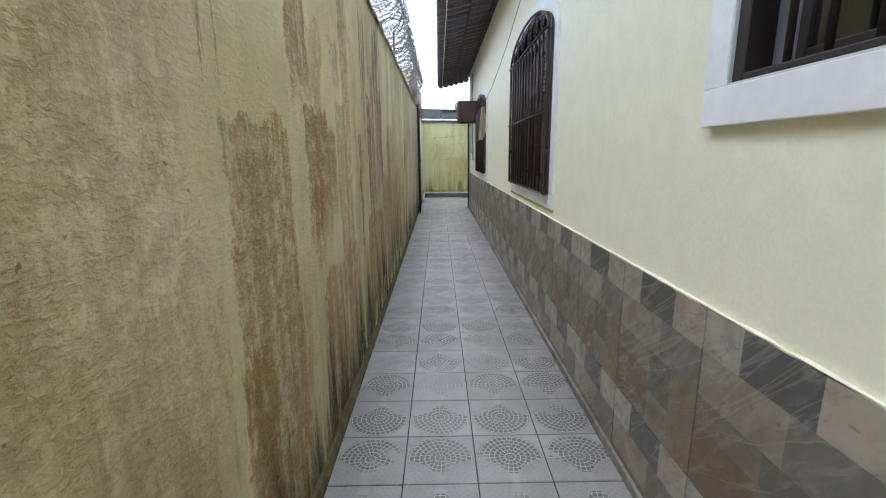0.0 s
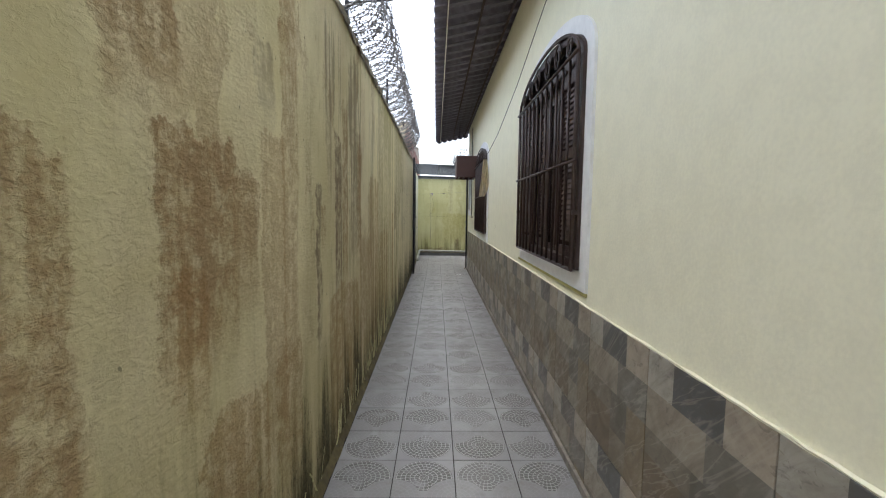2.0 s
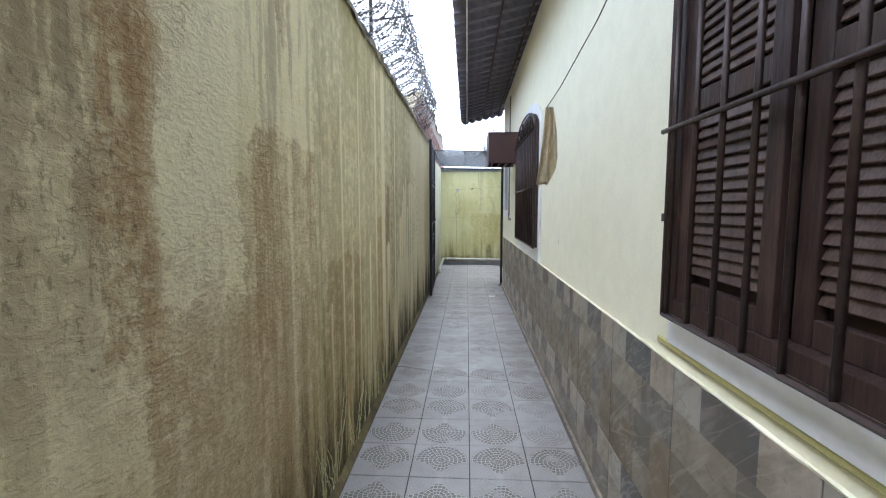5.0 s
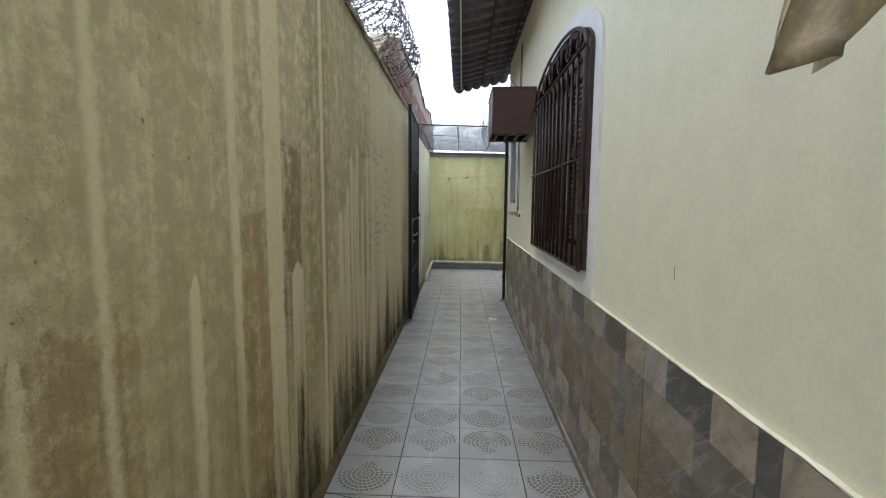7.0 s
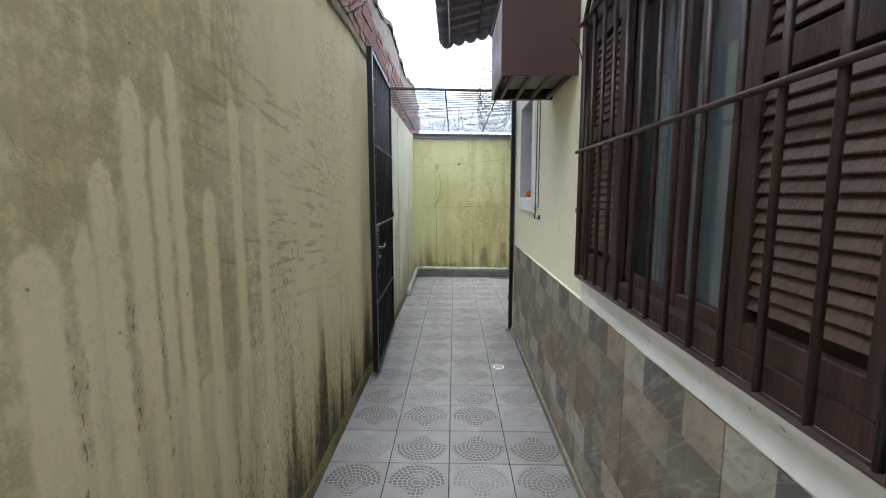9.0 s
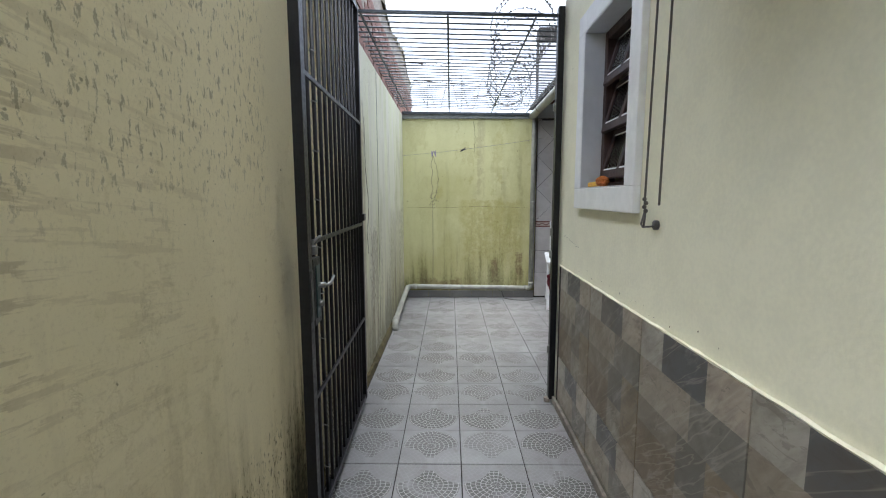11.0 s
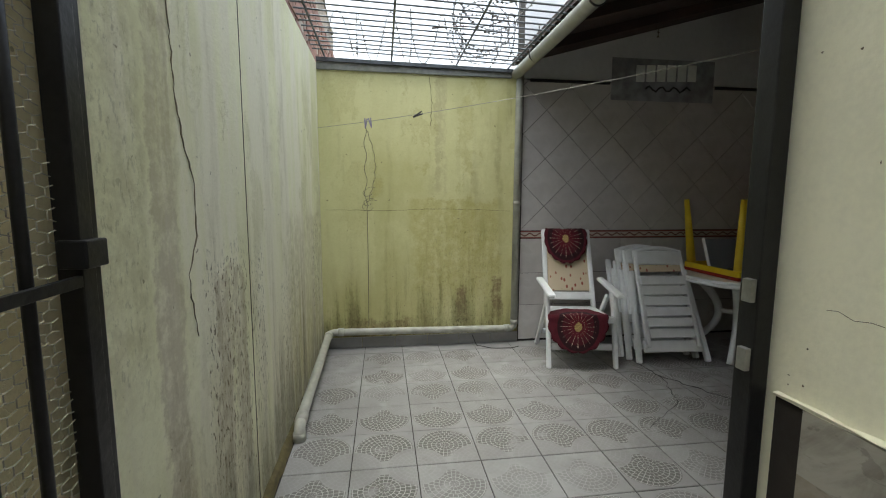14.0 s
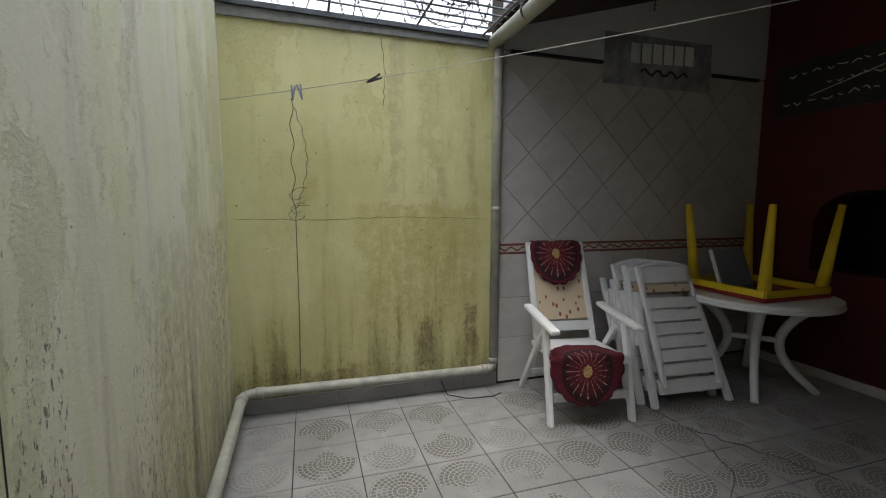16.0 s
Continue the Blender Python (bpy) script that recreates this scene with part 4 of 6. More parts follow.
# ---- neighbour's brick wall above the boundary wall ----
neighbour = thing("brick_wall", (LX - 0.3, 11.0, 2.5), "neighbour's bare red brick wall with crumbling top", "wall")
BX, BY0, BY1 = LX - 0.03, 10.9, 18.4


def brick_top(y):
    return 2.72 + min(1.0, max(0.0, (y - 10.9) / 1.5)) * 0.62 + 0.07 * math.sin(y * 2.3)


bm = B()
n = 40
for i in range(n):
    a, b = BY0 + (BY1 - BY0) * i / n, BY0 + (BY1 - BY0) * (i + 1) / n
    box(bm, BX - 0.16, BX - 0.012, a, b, 2.0, min(brick_top(a), brick_top(b)) + 0.03)
part("mortar_core", bm, M_mortar, neighbour, "grey mortar joints")
bm = B()
random.seed(31)
pts = [bm.verts.new((BX + random.uniform(-0.01, 0.02), BY0 + 0.13 * i, brick_top(BY0 + 0.13 * i) + 0.045 + random.uniform(-0.015, 0.03))) for i in range(58)]
pts2 = [bm.verts.new((BX - 0.19, q.co.y, q.co.z)) for q in pts]
pts3 = [bm.verts.new((q.co.x, q.co.y, q.co.z - 0.05)) for q in pts]
for i in range(57):
    bm.faces.new((pts[i], pts[i + 1], pts2[i + 1], pts2[i]))
    bm.faces.new((pts[i], pts3[i], pts3[i + 1], pts[i + 1]))
part("cap", bm, M_cap, neighbour, "crumbling grey mortar cap")
bm = B()
beam(bm, (BX - 0.1, 12.9, 3.42), (BX + 0.16, 12.95, 3.36), 0.05, 0.03)
beam(bm, (BX - 0.1, 13.15, 3.42), (BX + 0.12, 13.2, 3.35), 0.1, 0.015)
part("broken_edge", bm, M_roof, neighbour, "broken roof edge")


# ---- arched windows with louvred shutters and iron grilles ----
def ring_pts(c, foot, half, grow, n=30):
    pts = [(c - half - grow, foot - grow)]
    for i in range(n + 1):
        a = math.pi - math.pi * i / n
        pts.append((c + math.cos(a) * (half + grow), foot + SPRING + math.sin(a) * (RISE + grow)))
    pts.append((c + half + grow, foot - grow))
    return pts


def slat_mesh(w, h, d, name="slat"):
    bm = B()
    box(bm, -d / 2, d / 2, -w / 2, w / 2, -h / 2, h / 2, 0.002)
    bmesh.ops.rotate(bm, verts=bm.verts, cent=(0, 0, 0), matrix=Matrix.Rotation(radians(24), 3, "Y"))
    return mesh_of(bm, name, M_slat)


def arched_window(name, c, foot, half, label, set_back, panels):
    win = thing(name, (RX, c, foot), label, "window", kind="structure")
    # painted surround
    bm = B()
    inner = ring_pts(c, foot, half - 0.004, 0.0)
    outer = [(min(y, c + half + 0.012), DADO + 0.006 if z < DADO + 0.05 else z) for y, z in ring_pts(c, foot, half - 0.004, 0.105)]
    F, K = RX - 0.016, RX + 0.001
    vi = [(bm.verts.new((F, y, z)), bm.verts.new((RX + 0.07, y, z))) for y, z in inner]
    vo = [(bm.verts.new((F, y, z)), bm.verts.new((K, y, z))) for y, z in outer]
    m = len(inner)
    for i in range(m):
        j = (i + 1) % m
        bm.faces.new((vi[i][0], vi[j][0], vo[j][0], vo[i][0]))
        bm.faces.new((vo[i][0], vo[j][0], vo[j][1], vo[i][1]))
        bm.faces.new((vi[i][0], vi[i][1], vi[j][1], vi[j][0]))
    part("surround", bm, M_white, win, "white painted surround, flaking along the sill")
    # wooden frame inside the opening
    bm = B()
    i2, o2 = ring_pts(c, foot, half - 0.004, -0.055), ring_pts(c, foot, half - 0.004, -0.002)
    X0, X1 = RX - 0.034, RX + 0.06
    a = [(bm.verts.new((X0, y, z)), bm.verts.new((X1, y, z))) for y, z in i2]
    b = [(bm.verts.new((X0, y, z)), bm.verts.new((X1, y, z))) for y, z in o2]
    for i in range(m):
        j = (i + 1) % m
        bm.faces.new((a[i][0], a[j][0], b[j][0], b[i][0]))
        bm.faces.new((a[i][0], a[i][1], a[j][1], a[j][0]))
        bm.faces.new((a[i][1], b[i][1], b[j][1], a[j][1]))
        bm.faces.new((b[i][0], b[j][0], b[j][1], b[i][1]))
    part("window_frame", bm, M_wood, win, "dark stained wooden frame")
    z0, z1 = foot + 0.055, foot + SPRING
    bm = B()
    box(bm, X0, X1, c - half + 0.05, c + half - 0.05, z1 - 0.03, z1 + 0.04, 0.004)
    part("transom", bm, M_wood, win)
    # panels side by side: shutters stand forward of the sashes
    inner_w = 2 * half - 0.11
    for i, (f0, f1, kind, forward) in enumerate(panels):
        y0 = c - half + 0.055 + inner_w * f0 + 0.003
        y1 = c - half + 0.055 + inner_w * f1 - 0.003
        w, st = y1 - y0, 0.055 if kind == "louvre" else 0.034
        xo = RX - 0.026 if forward else RX + 0.012
        bm = B()
        box(bm, xo, xo + 0.035, y0, y0 + st, z0, z1 - 0.03, 0.003)
        box(bm, xo, xo + 0.035, y1 - st, y1, z0, z1 - 0.03, 0.003)
        box(bm, xo + 0.002, xo + 0.033, y0 + st, y1 - st, z0, z0 + (0.06 if kind == "louvre" else 0.04), 0.003)
        box(bm, xo + 0.002, xo + 0.033, y0 + st, y1 - st, z1 - 0.11, z1 - 0.03, 0.003)
        if kind == "louvre":
            box(bm, xo + 0.002, xo + 0.033, y0 + st, y1 - st, foot + 0.62, foot + 0.68, 0.003)
        sash = part("shutter" if kind == "louvre" else "sash", bm, M_wood, win, "louvred wooden shutter" if kind == "louvre" else "wooden sash with glass")
        if kind == "louvre":
            me = slat_mesh(w - 2 * st, 0.034, 0.009)
            z = z0 + 0.105
            while z < z1 - 0.12:
                if not foot + 0.60 < z < foot + 0.70:
                    s = new("slat", me)
                    s.parent = sash
                    s.location = Vector((xo + 0.018, (y0 + y1) / 2, z)) - BASE[sash.name]
                z += 0.0305
            bm = B()
            box(bm, xo + 0.034, xo + 0.038, y0 + 0.01, y1 - 0.01, z0, z1 - 0.04)
            part("backing", bm, M_rafter, sash)
        else:
            bm = B()
            box(bm, xo + 0.014, xo + 0.019, y0 + st, y1 - st, z0 + 0.04, z1 - 0.11)
            g = part("pane", bm, M_glass, sash)
            g.visible_shadow = False
    # fanlight glass
    bm = B()
    fan = [(c - half + 0.06, z1 + 0.03)] + [(c + math.cos(math.pi - math.pi * i / 24) * (half - 0.06), z1 + 0.03 + math.sin(math.pi * i / 24) * (RISE - 0.075)) for i in range(25)]
    bm.faces.new([bm.verts.new((RX + 0.02, y, z)) for y, z in fan[1:]])
    g = part("pane", bm, M_glass, win)
    g.visible_shadow = False
    # curtain behind the glass
    bm = B()
    n = 60
    top, low = [], []
    for i in range(n + 1):
        y = c - half + 0.1 + (2 * half - 0.2) * i / n
        x = RX + set_back + 0.02 * math.sin(i * 1.1) + 0.008 * math.sin(i * 2.7)
        top.append(bm.verts.new((x, y, foot + 1.5)))
        low.append(bm.verts.new((x, y, foot - 0.1)))
    for i in range(n):
        bm.faces.new((top[i], top[i + 1], low[i + 1], low[i]))
    part("curtain", bm, M_curtain, win, "pleated grey curtain behind the glass", True)
    # iron grille
    gx = RX - 0.052
    bm = B()
    outline = ring_pts(c, foot, half - 0.03, 0.0)
    tube(bm, [(gx, y, z) for y, z in outline], 0.011, 6, closed=True)
    grille = part("grille", bm, M_iron, win, "dark brown iron grille with scrolls in the arch")
    for k in range(13):
        y = c - half + 0.05 + (2 * half - 0.1) * k / 12
        bm = B()
        tube(bm, [(gx, y, foot + 0.005), (gx, y, foot + SPRING)], 0.0085, 8)
        part("bar", bm, M_iron, grille, "", True)
    for z in (foot + 0.585, foot + SPRING):
        bm = B()
        tube(bm, [(gx - 0.012, c - half, z), (gx - 0.012, c + half, z)], 0.0085, 8)
        part("cross_bar", bm, M_iron, grille, "", True)
    bm = B()
    for y in (c - half + 0.02, c + half - 0.02):
        box(bm, gx - 0.01, RX + 0.02, y - 0.012, y + 0.012, foot + 0.3, foot + 0.325)
    part("bracket", bm, M_iron, grille)
    for s in (-1, 1):
        for k in range(3):
            bm = B()
            yc = c + s * (0.14 + 0.24 * k)
            hgt = RISE * math.sqrt(max(0.05, 1 - ((yc - c) / half) ** 2)) * 0.42
            pts = []
            for i in range(26):
                t = i / 25
                a = t * 3.2 * math.pi
                rr = hgt * (1 - 0.7 * t)
                pts.append((gx, yc + s * math.cos(a) * rr * 0.9, foot + SPRING + hgt * 1.15 + math.sin(a) * rr))
            tube(bm, pts, 0.006, 5)
            part("scroll", bm, M_iron, grille, "", True)
    return win


arched_window("window_2", *ARCH[0], "arched window with louvred shutters behind an iron grille", 0.3,
              ((0, 0.25, "louvre", 1), (0.25, 0.385, "glass", 0), (0.385, 0.53, "glass", 0), (0.53, 0.715, "louvre", 0), (0.715, 1, "louvre", 1)))
arched_window("window_3", *ARCH[1], "arched window with brown louvred shutters and barred grille", 0.12,
              ((0, 0.27, "louvre", 1), (0.27, 0.5, "glass", 0), (0.5, 0.73, "glass", 0), (0.73, 1, "louvre", 1)))

# worn edge of yellow paint under the first arched window
c, foot, half = ARCH[0]
bm = B()
box(bm, RX - 0.012, RX - 0.001, c - half - 0.1, c + half + 0.1, foot - 0.128, foot - 0.107, 0.004)
structure("trim_drip", bm, M_far, "yellow painted drip edge under the sill", "trim")


def surround(win, w, proud=0.03, wide=0.10):
    y0, y1, z0, z1 = w
    bm = B()
    x0, x1 = RX - proud, RX - 0.001
    box(bm, x0, x1, y0 - wide, y1 + wide, z0 - wide - 0.005, z0, 0.003)
    box(bm, x0, x1, y0 - wide, y1 + wide, z1, z1 + wide, 0.003)
    box(bm, x0, x1, y0 - wide, y0, z0 + 0.0005, z1 - 0.0005, 0.003)
    box(bm, x0, x1, y1, y1 + wide, z0 + 0.0005, z1 - 0.0005, 0.003)
    part("surround", bm, M_white, win, "white painted surround")
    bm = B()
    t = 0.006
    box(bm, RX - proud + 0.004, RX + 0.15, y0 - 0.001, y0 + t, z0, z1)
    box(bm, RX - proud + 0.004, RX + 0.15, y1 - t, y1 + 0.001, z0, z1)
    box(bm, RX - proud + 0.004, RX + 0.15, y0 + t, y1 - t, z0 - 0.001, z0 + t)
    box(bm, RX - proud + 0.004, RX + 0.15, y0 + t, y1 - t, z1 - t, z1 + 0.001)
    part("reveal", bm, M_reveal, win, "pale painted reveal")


M_blackwood = plain("near_black_paint", lin(46, 38, 37), 0.45, grain=40, vary=0.3, bump=0.2)
# first window: brown sashes behind plain bars
win1 = thing("window_1", (RX, 2.34, W1[2]), "brown framed window with dark glass in a white surround", "window", kind="structure")
surround(win1, W1)
y0, y1, z0, z1 = W1
bm = B()
x0, x1 = RX - 0.018, RX + 0.06
box(bm, x0, x1, y0 + 0.007, y0 + 0.05, z0 + 0.007, z1 - 0.007, 0.004)
box(bm, x0, x1, y1 - 0.05, y1 - 0.007, z0 + 0.007, z1 - 0.007, 0.004)
box(bm, x0, x1, y0 + 0.05, y1 - 0.05, z0 + 0.007, z0 + 0.026, 0.004)
box(bm, x0, x1, y0 + 0.05, y1 - 0.05, z1 - 0.05, z1 - 0.007, 0.004)
part("window_frame", bm, M_blackwood, win1, "dark brown frame")
for k in range(3):
    a = y1 - 0.135 - 0.34 * (k + 1)
    b = a + 0.335
    xo = RX + 0.045
    bm = B()
    box(bm, xo, xo + 0.03, a, a + 0.03, z0 + 0.04, z1 - 0.05, 0.003)
    box(bm, xo, xo + 0.03, b - 0.03, b, z0 + 0.04, z1 - 0.05, 0.003)
    box(bm, xo + 0.002, xo + 0.028, a + 0.03, b - 0.03, z0 + 0.038, z0 + 0.06, 0.003)
    box(bm, xo + 0.002, xo + 0.028, a + 0.03, b - 0.03, z1 - 0.12, z1 - 0.05, 0.003)
    s = part("sash", bm, M_blackwood, win1)
    bm = B()
    box(bm, xo + 0.012, xo + 0.017, a + 0.03, b - 0.03, z0 + 0.06, z1 - 0.12)
    g = part("pane", bm, M_ribbed if k else M_glass, s)
    g.visible_shadow = False
for k in range(9):
    y = y1 - 0.16 - 0.115 * k
    bm = B()
    tube(bm, [(RX + 0.012, y, z0 + 0.02), (RX + 0.012, y, z1 - 0.02)], 0.009, 8)
    part("bar", bm, M_iron, win1, "", True)
# added near-black sheet: the unlit room's darkness is put into its colour
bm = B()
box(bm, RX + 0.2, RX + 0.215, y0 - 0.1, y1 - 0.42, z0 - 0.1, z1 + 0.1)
part("curtain", bm, plain("dark_room_sheet", lin(26, 31, 31), 0.9, grain=30, vary=0.2), win1, "near-black sheet standing in for the dark room behind the glass")

# last window: tilted sashes with ribbed glass
win4 = thing("window_4", (RX, 12.63, W4[2]), "small window with tilted brown sashes of ribbed glass", "window", kind="structure")
surround(win4, W4)
y0, y1, z0, z1 = W4
bm = B()
x0, x1 = RX + 0.075, RX + 0.14
box(bm, x0, x1, y0 + 0.007, y0 + 0.05, z0 + 0.007, z1 - 0.007, 0.004)
box(bm, x0, x1, y1 - 0.05, y1 - 0.007, z0 + 0.007, z1 - 0.007, 0.004)
box(bm, x0, x1, y0 + 0.05, y1 - 0.05, z0 + 0.007, z0 + 0.03, 0.004)
box(bm, x0, x1, y0 + 0.05, y1 - 0.05, z1 - 0.05, z1 - 0.007, 0.004)
part("window_frame", bm, M_wood, win4, "dark brown frame")
H = 0.235
for k in range(3):
    zc = z0 + 0.055 + H * (k + 0.5)
    ya, yb = y0 + 0.055, y1 - 0.055
    tilt = Matrix.Translation((RX + 0.10, 0, zc)) @ Matrix.Rotation(radians(16), 4, "Y")
    bm = B()
    h = H / 2 + 0.012
    ym = (ya + yb) / 2 + 0.02
    box(bm, -0.012, 0.012, ya, yb, -h, -h + 0.045, 0.003)
    box(bm, -0.012, 0.012, ya, yb, h - 0.035, h, 0.003)
    for a, b in ((ya, ya + 0.035), (ym - 0.018, ym + 0.018), (yb - 0.035, yb)):
        box(bm, -0.0115, 0.0115, a, b, -h + 0.045, h - 0.035, 0.003)
    bmesh.ops.transform(bm, matrix=tilt, verts=bm.verts)
    s = part("sash", bm, M_wood, win4, "tilted brown sash")
    for a, b in ((ya + 0.035, ym - 0.018), (ym + 0.018, yb - 0.035)):
        bm = B()
        box(bm, -0.003, 0.002, a, b, -h + 0.045, h - 0.035)
        bmesh.ops.transform(bm, matrix=tilt, verts=bm.verts)
        g = part("pane", bm, M_ribbed, s, "ribbed glass")
        g.visible_shadow = False
        bm = B()
        for za, zb in ((-h + 0.041, -h + 0.049), (h - 0.039, h - 0.031)):
            box(bm, -0.0135, -0.0125, a, b, za, zb)
        bmesh.ops.transform(bm, matrix=tilt, verts=bm.verts)
        part("putty", bm, M_white, s, "white putty line")

# scrubbing brush on the sill
brush = thing("scrubbing_brush", (RX + 0.03, 12.84, W4[2] + 0.006), "yellow handled brush with an orange scourer on the sill", "brush")
bm = B()
beam(bm, (RX + 0.02, 12.90, W4[2] + 0.02), (RX + 0.03, 12.76, W4[2] + 0.024), 0.035, 0.024, bevel=0.006)
part("handle", bm, M_brushy, brush, "yellow plastic handle")
bm = B()
bmesh.ops.create_icosphere(bm, subdivisions=3, radius=0.03, matrix=Matrix.Translation((RX + 0.03, 12.75, W4[2] + 0.033)) @ Matrix.Diagonal((1, 1.25, 0.9, 1)))
random.seed(2)
for v in bm.verts:
    v.co += Vector((random.uniform(-1, 1), random.uniform(-1, 1), random.uniform(-1, 1))) * 0.004
part("scourer", bm, M_orange, brush, "fluffy orange scourer")

# pulley cords and hook by the last window
cord = thing("pulley_cord", (RX, 12.05, 1.3), "two dark pulley cords tied to a hook on the wall", "cord")
for ytop, ybot in ((12.07, 12.14), (11.98, 12.03)):
    bm = B()
    tube(bm, [(RX - 0.03, ytop, 3.2), (RX - 0.03, (ytop + ybot) / 2, 2.2), (RX - 0.025, ybot, 1.38)], 0.004, 5)
    part("cord", bm, M_cord, cord)
bm = B()
for k in range(4):
    bmesh.ops.create_icosphere(bm, subdivisions=2, radius=0.008, matrix=Matrix.Translation((RX - 0.025, 12.135 + 0.006 * (-1) ** k, 1.40 - 0.014 * k)))
part("knot", bm, M_cord, cord)
bm = B()
tube(bm, [(RX - 0.022, 12.14, 1.36), (RX - 0.03, 12.148, 1.31), (RX - 0.03, 12.135, 1.30), (RX - 0.02, 12.09, 1.305), (RX - 0.002, 12.085, 1.305)], 0.0035, 6)
tube(bm, [(RX - 0.022, 12.135, 1.36), (RX - 0.03, 12.128, 1.30)], 0.004, 6)
disc(bm, (RX - 0.006, 12.085, 1.31), 0.017, 0.012, "x", 16)
part("hook", bm, M_rust, cord, "rusty hook on a round plate", True)

# thin line under the eave that runs along the house wall
washing = thing("wall_cable", (RX, 3, 2.9), "thin dark cable strung along the house wall", "cable")
bm = B()
tube(bm, [(1.34, 2.6, 3.38), (1.32, 3.6, 3.12), (1.30, 4.94, 2.74), (1.28, 6.0, 2.40), (1.25, 6.8, 2.17), (1.22, 7.3, 2.06), (1.2, 7.55, 2.02)], 0.0026, 5)
part("cable", bm, M_cord, washing)

# rag hanging on the cable
rag = thing("hanging_rag", (1.2, 7.55, 1.57), "beige rag hanging from a cord beside the wall", "rag")
bm = B()
random.seed(6)
N, Mz = 12, 16
g = [[None] * (Mz + 1) for _ in range(N + 1)]
for i in range(N + 1):
    for j in range(Mz + 1):
        t = j / Mz
        wdt = 0.04 + 0.08 * t
        y = 7.55 - 0.03 * math.sin(i * 1.1 + j * 0.25) * (0.3 + t)
        x = 1.215 + (i / N - 0.5) * wdt
        z = 2.025 - 0.42 * t + 0.35 * max(0, i / N - 0.55) * t
        g[i][j] = bm.verts.new((x, y, z))
for i in range(N):
    for j in range(Mz):
        bm.faces.new((g[i][j], g[i + 1][j], g[i + 1][j + 1], g[i][j + 1]))
bmesh.ops.solidify(bm, geom=bm.faces[:], thickness=0.003)
part("cloth", bm, M_cloth, rag, "", True)
# ---- housing of an air conditioner on the wall ----
AX0, AY0, AY1, AZ0, AZ1 = 1.06, 11.14, 11.76, 2.095, 2.495
ac = thing("air_conditioner_box", (RX, 11.4, AZ0), "brown sheet metal air conditioner box with an open underside", "air conditioner")
t = 0.012
for nm, q in (("front_panel", (AX0, RX - 0.002, AY0, AY0 + t, AZ0, AZ1)), ("back_panel", (AX0, RX - 0.002, AY1 - t, AY1, AZ0, AZ1)),
              ("side_panel", (AX0, AX0 + t, AY0 + t, AY1 - t, AZ0, AZ1)), ("top_panel", (AX0 - 0.008, RX - 0.002, AY0 - 0.008, AY1 + 0.008, AZ1, AZ1 + t))):
    bm = B()
    box(bm, *q, 0.002)
    part(nm, bm, M_boxpaint, ac)
bm = B()
box(bm, AX0 + 0.05, RX - 0.01, AY0 + 0.05, AY1 - 0.05, AZ0 + 0.06, AZ0 + 0.3, 0.01)
part("unit", bm, M_boxin, ac, "dusty grey cooling unit")
for k in range(4):
    bm = B()
    x = AX0 + 0.06 + k * 0.1
    beam(bm, (x, AY0 + 0.01, AZ0 + 0.012), (x, AY1 - 0.01, AZ0 + 0.012), 0.02, 0.022)
    part("support_bar", bm, M_boxpaint, ac)
bm = B()
beam(bm, (AX0 + 0.02, AY1 - 0.03, AZ0 + 0.014), (RX - 0.01, AY1 - 0.03, AZ0 + 0.014), 0.03, 0.026)
part("back_rail", bm, M_boxpaint, ac)

# ---- gate, open along the boundary wall ----
GX = 0.145
gate = thing("iron_gate", (GX, GY - 0.03, 0.0), "open black iron gate with chicken wire", "gate", turn=1.6)
ya, yb, za, zb = 12.16, GY - 0.05, 0.045, 2.58
bm = B()
box(bm, GX - 0.02, GX + 0.02, ya, ya + 0.05, za, zb, 0.002)
part("lock_stile", bm, M_black, gate)
bm = B()
box(bm, GX - 0.018, GX + 0.018, yb - 0.035, yb, za, zb, 0.002)
part("hinge_stile", bm, M_black, gate)
for z in (za + 0.015, zb - 0.015):
    bm = B()
    box(bm, GX - 0.015, GX + 0.015, ya + 0.05, yb - 0.035, z - 0.015, z + 0.015, 0.002)
    part("rail", bm, M_black, gate)
for z in (0.605, 1.235, 1.87):
    bm = B()
    box(bm, GX + 0.008, GX + 0.018, ya + 0.05, yb - 0.035, z - 0.009, z + 0.009, 0.001)
    part("cross_bar", bm, M_black, gate)
nb = 12
for k in range(nb):
    y = ya + 0.05 + (yb - ya - 0.085) * (k + 1) / (nb + 1)
    bm = B()
    tube(bm, [(GX, y, za + 0.02), (GX, y, zb - 0.02)], 0.0085, 8)
    part("bar", bm, M_black, gate, "", True)
# chicken wire tied to the bars
bm = B()
cy, cz = 0.017, 0.034
ys = ya + 0.05 + (yb - ya - 0.085) * 2 / (nb + 1)
cols = int((yb - 0.04 - ys) / cy)
rws = int((zb - za) / cz)


def strand(p, q):
    p, q = Vector(p), Vector(q)
    d = (q - p).normalized()
    n1 = Vector((1, 0, 0))
    n2 = d.cross(n1)
    r = 0.0011
    ring = [n1 * r, (-0.5 * n1 + 0.87 * n2) * r, (-0.5 * n1 - 0.87 * n2) * r]
    A = [bm.verts.new(p + s) for s in ring]
    C = [bm.verts.new(q + s) for s in ring]
    for i in range(3):
        bm.faces.new((A[i], A[(i + 1) % 3], C[(i + 1) % 3], C[i]))


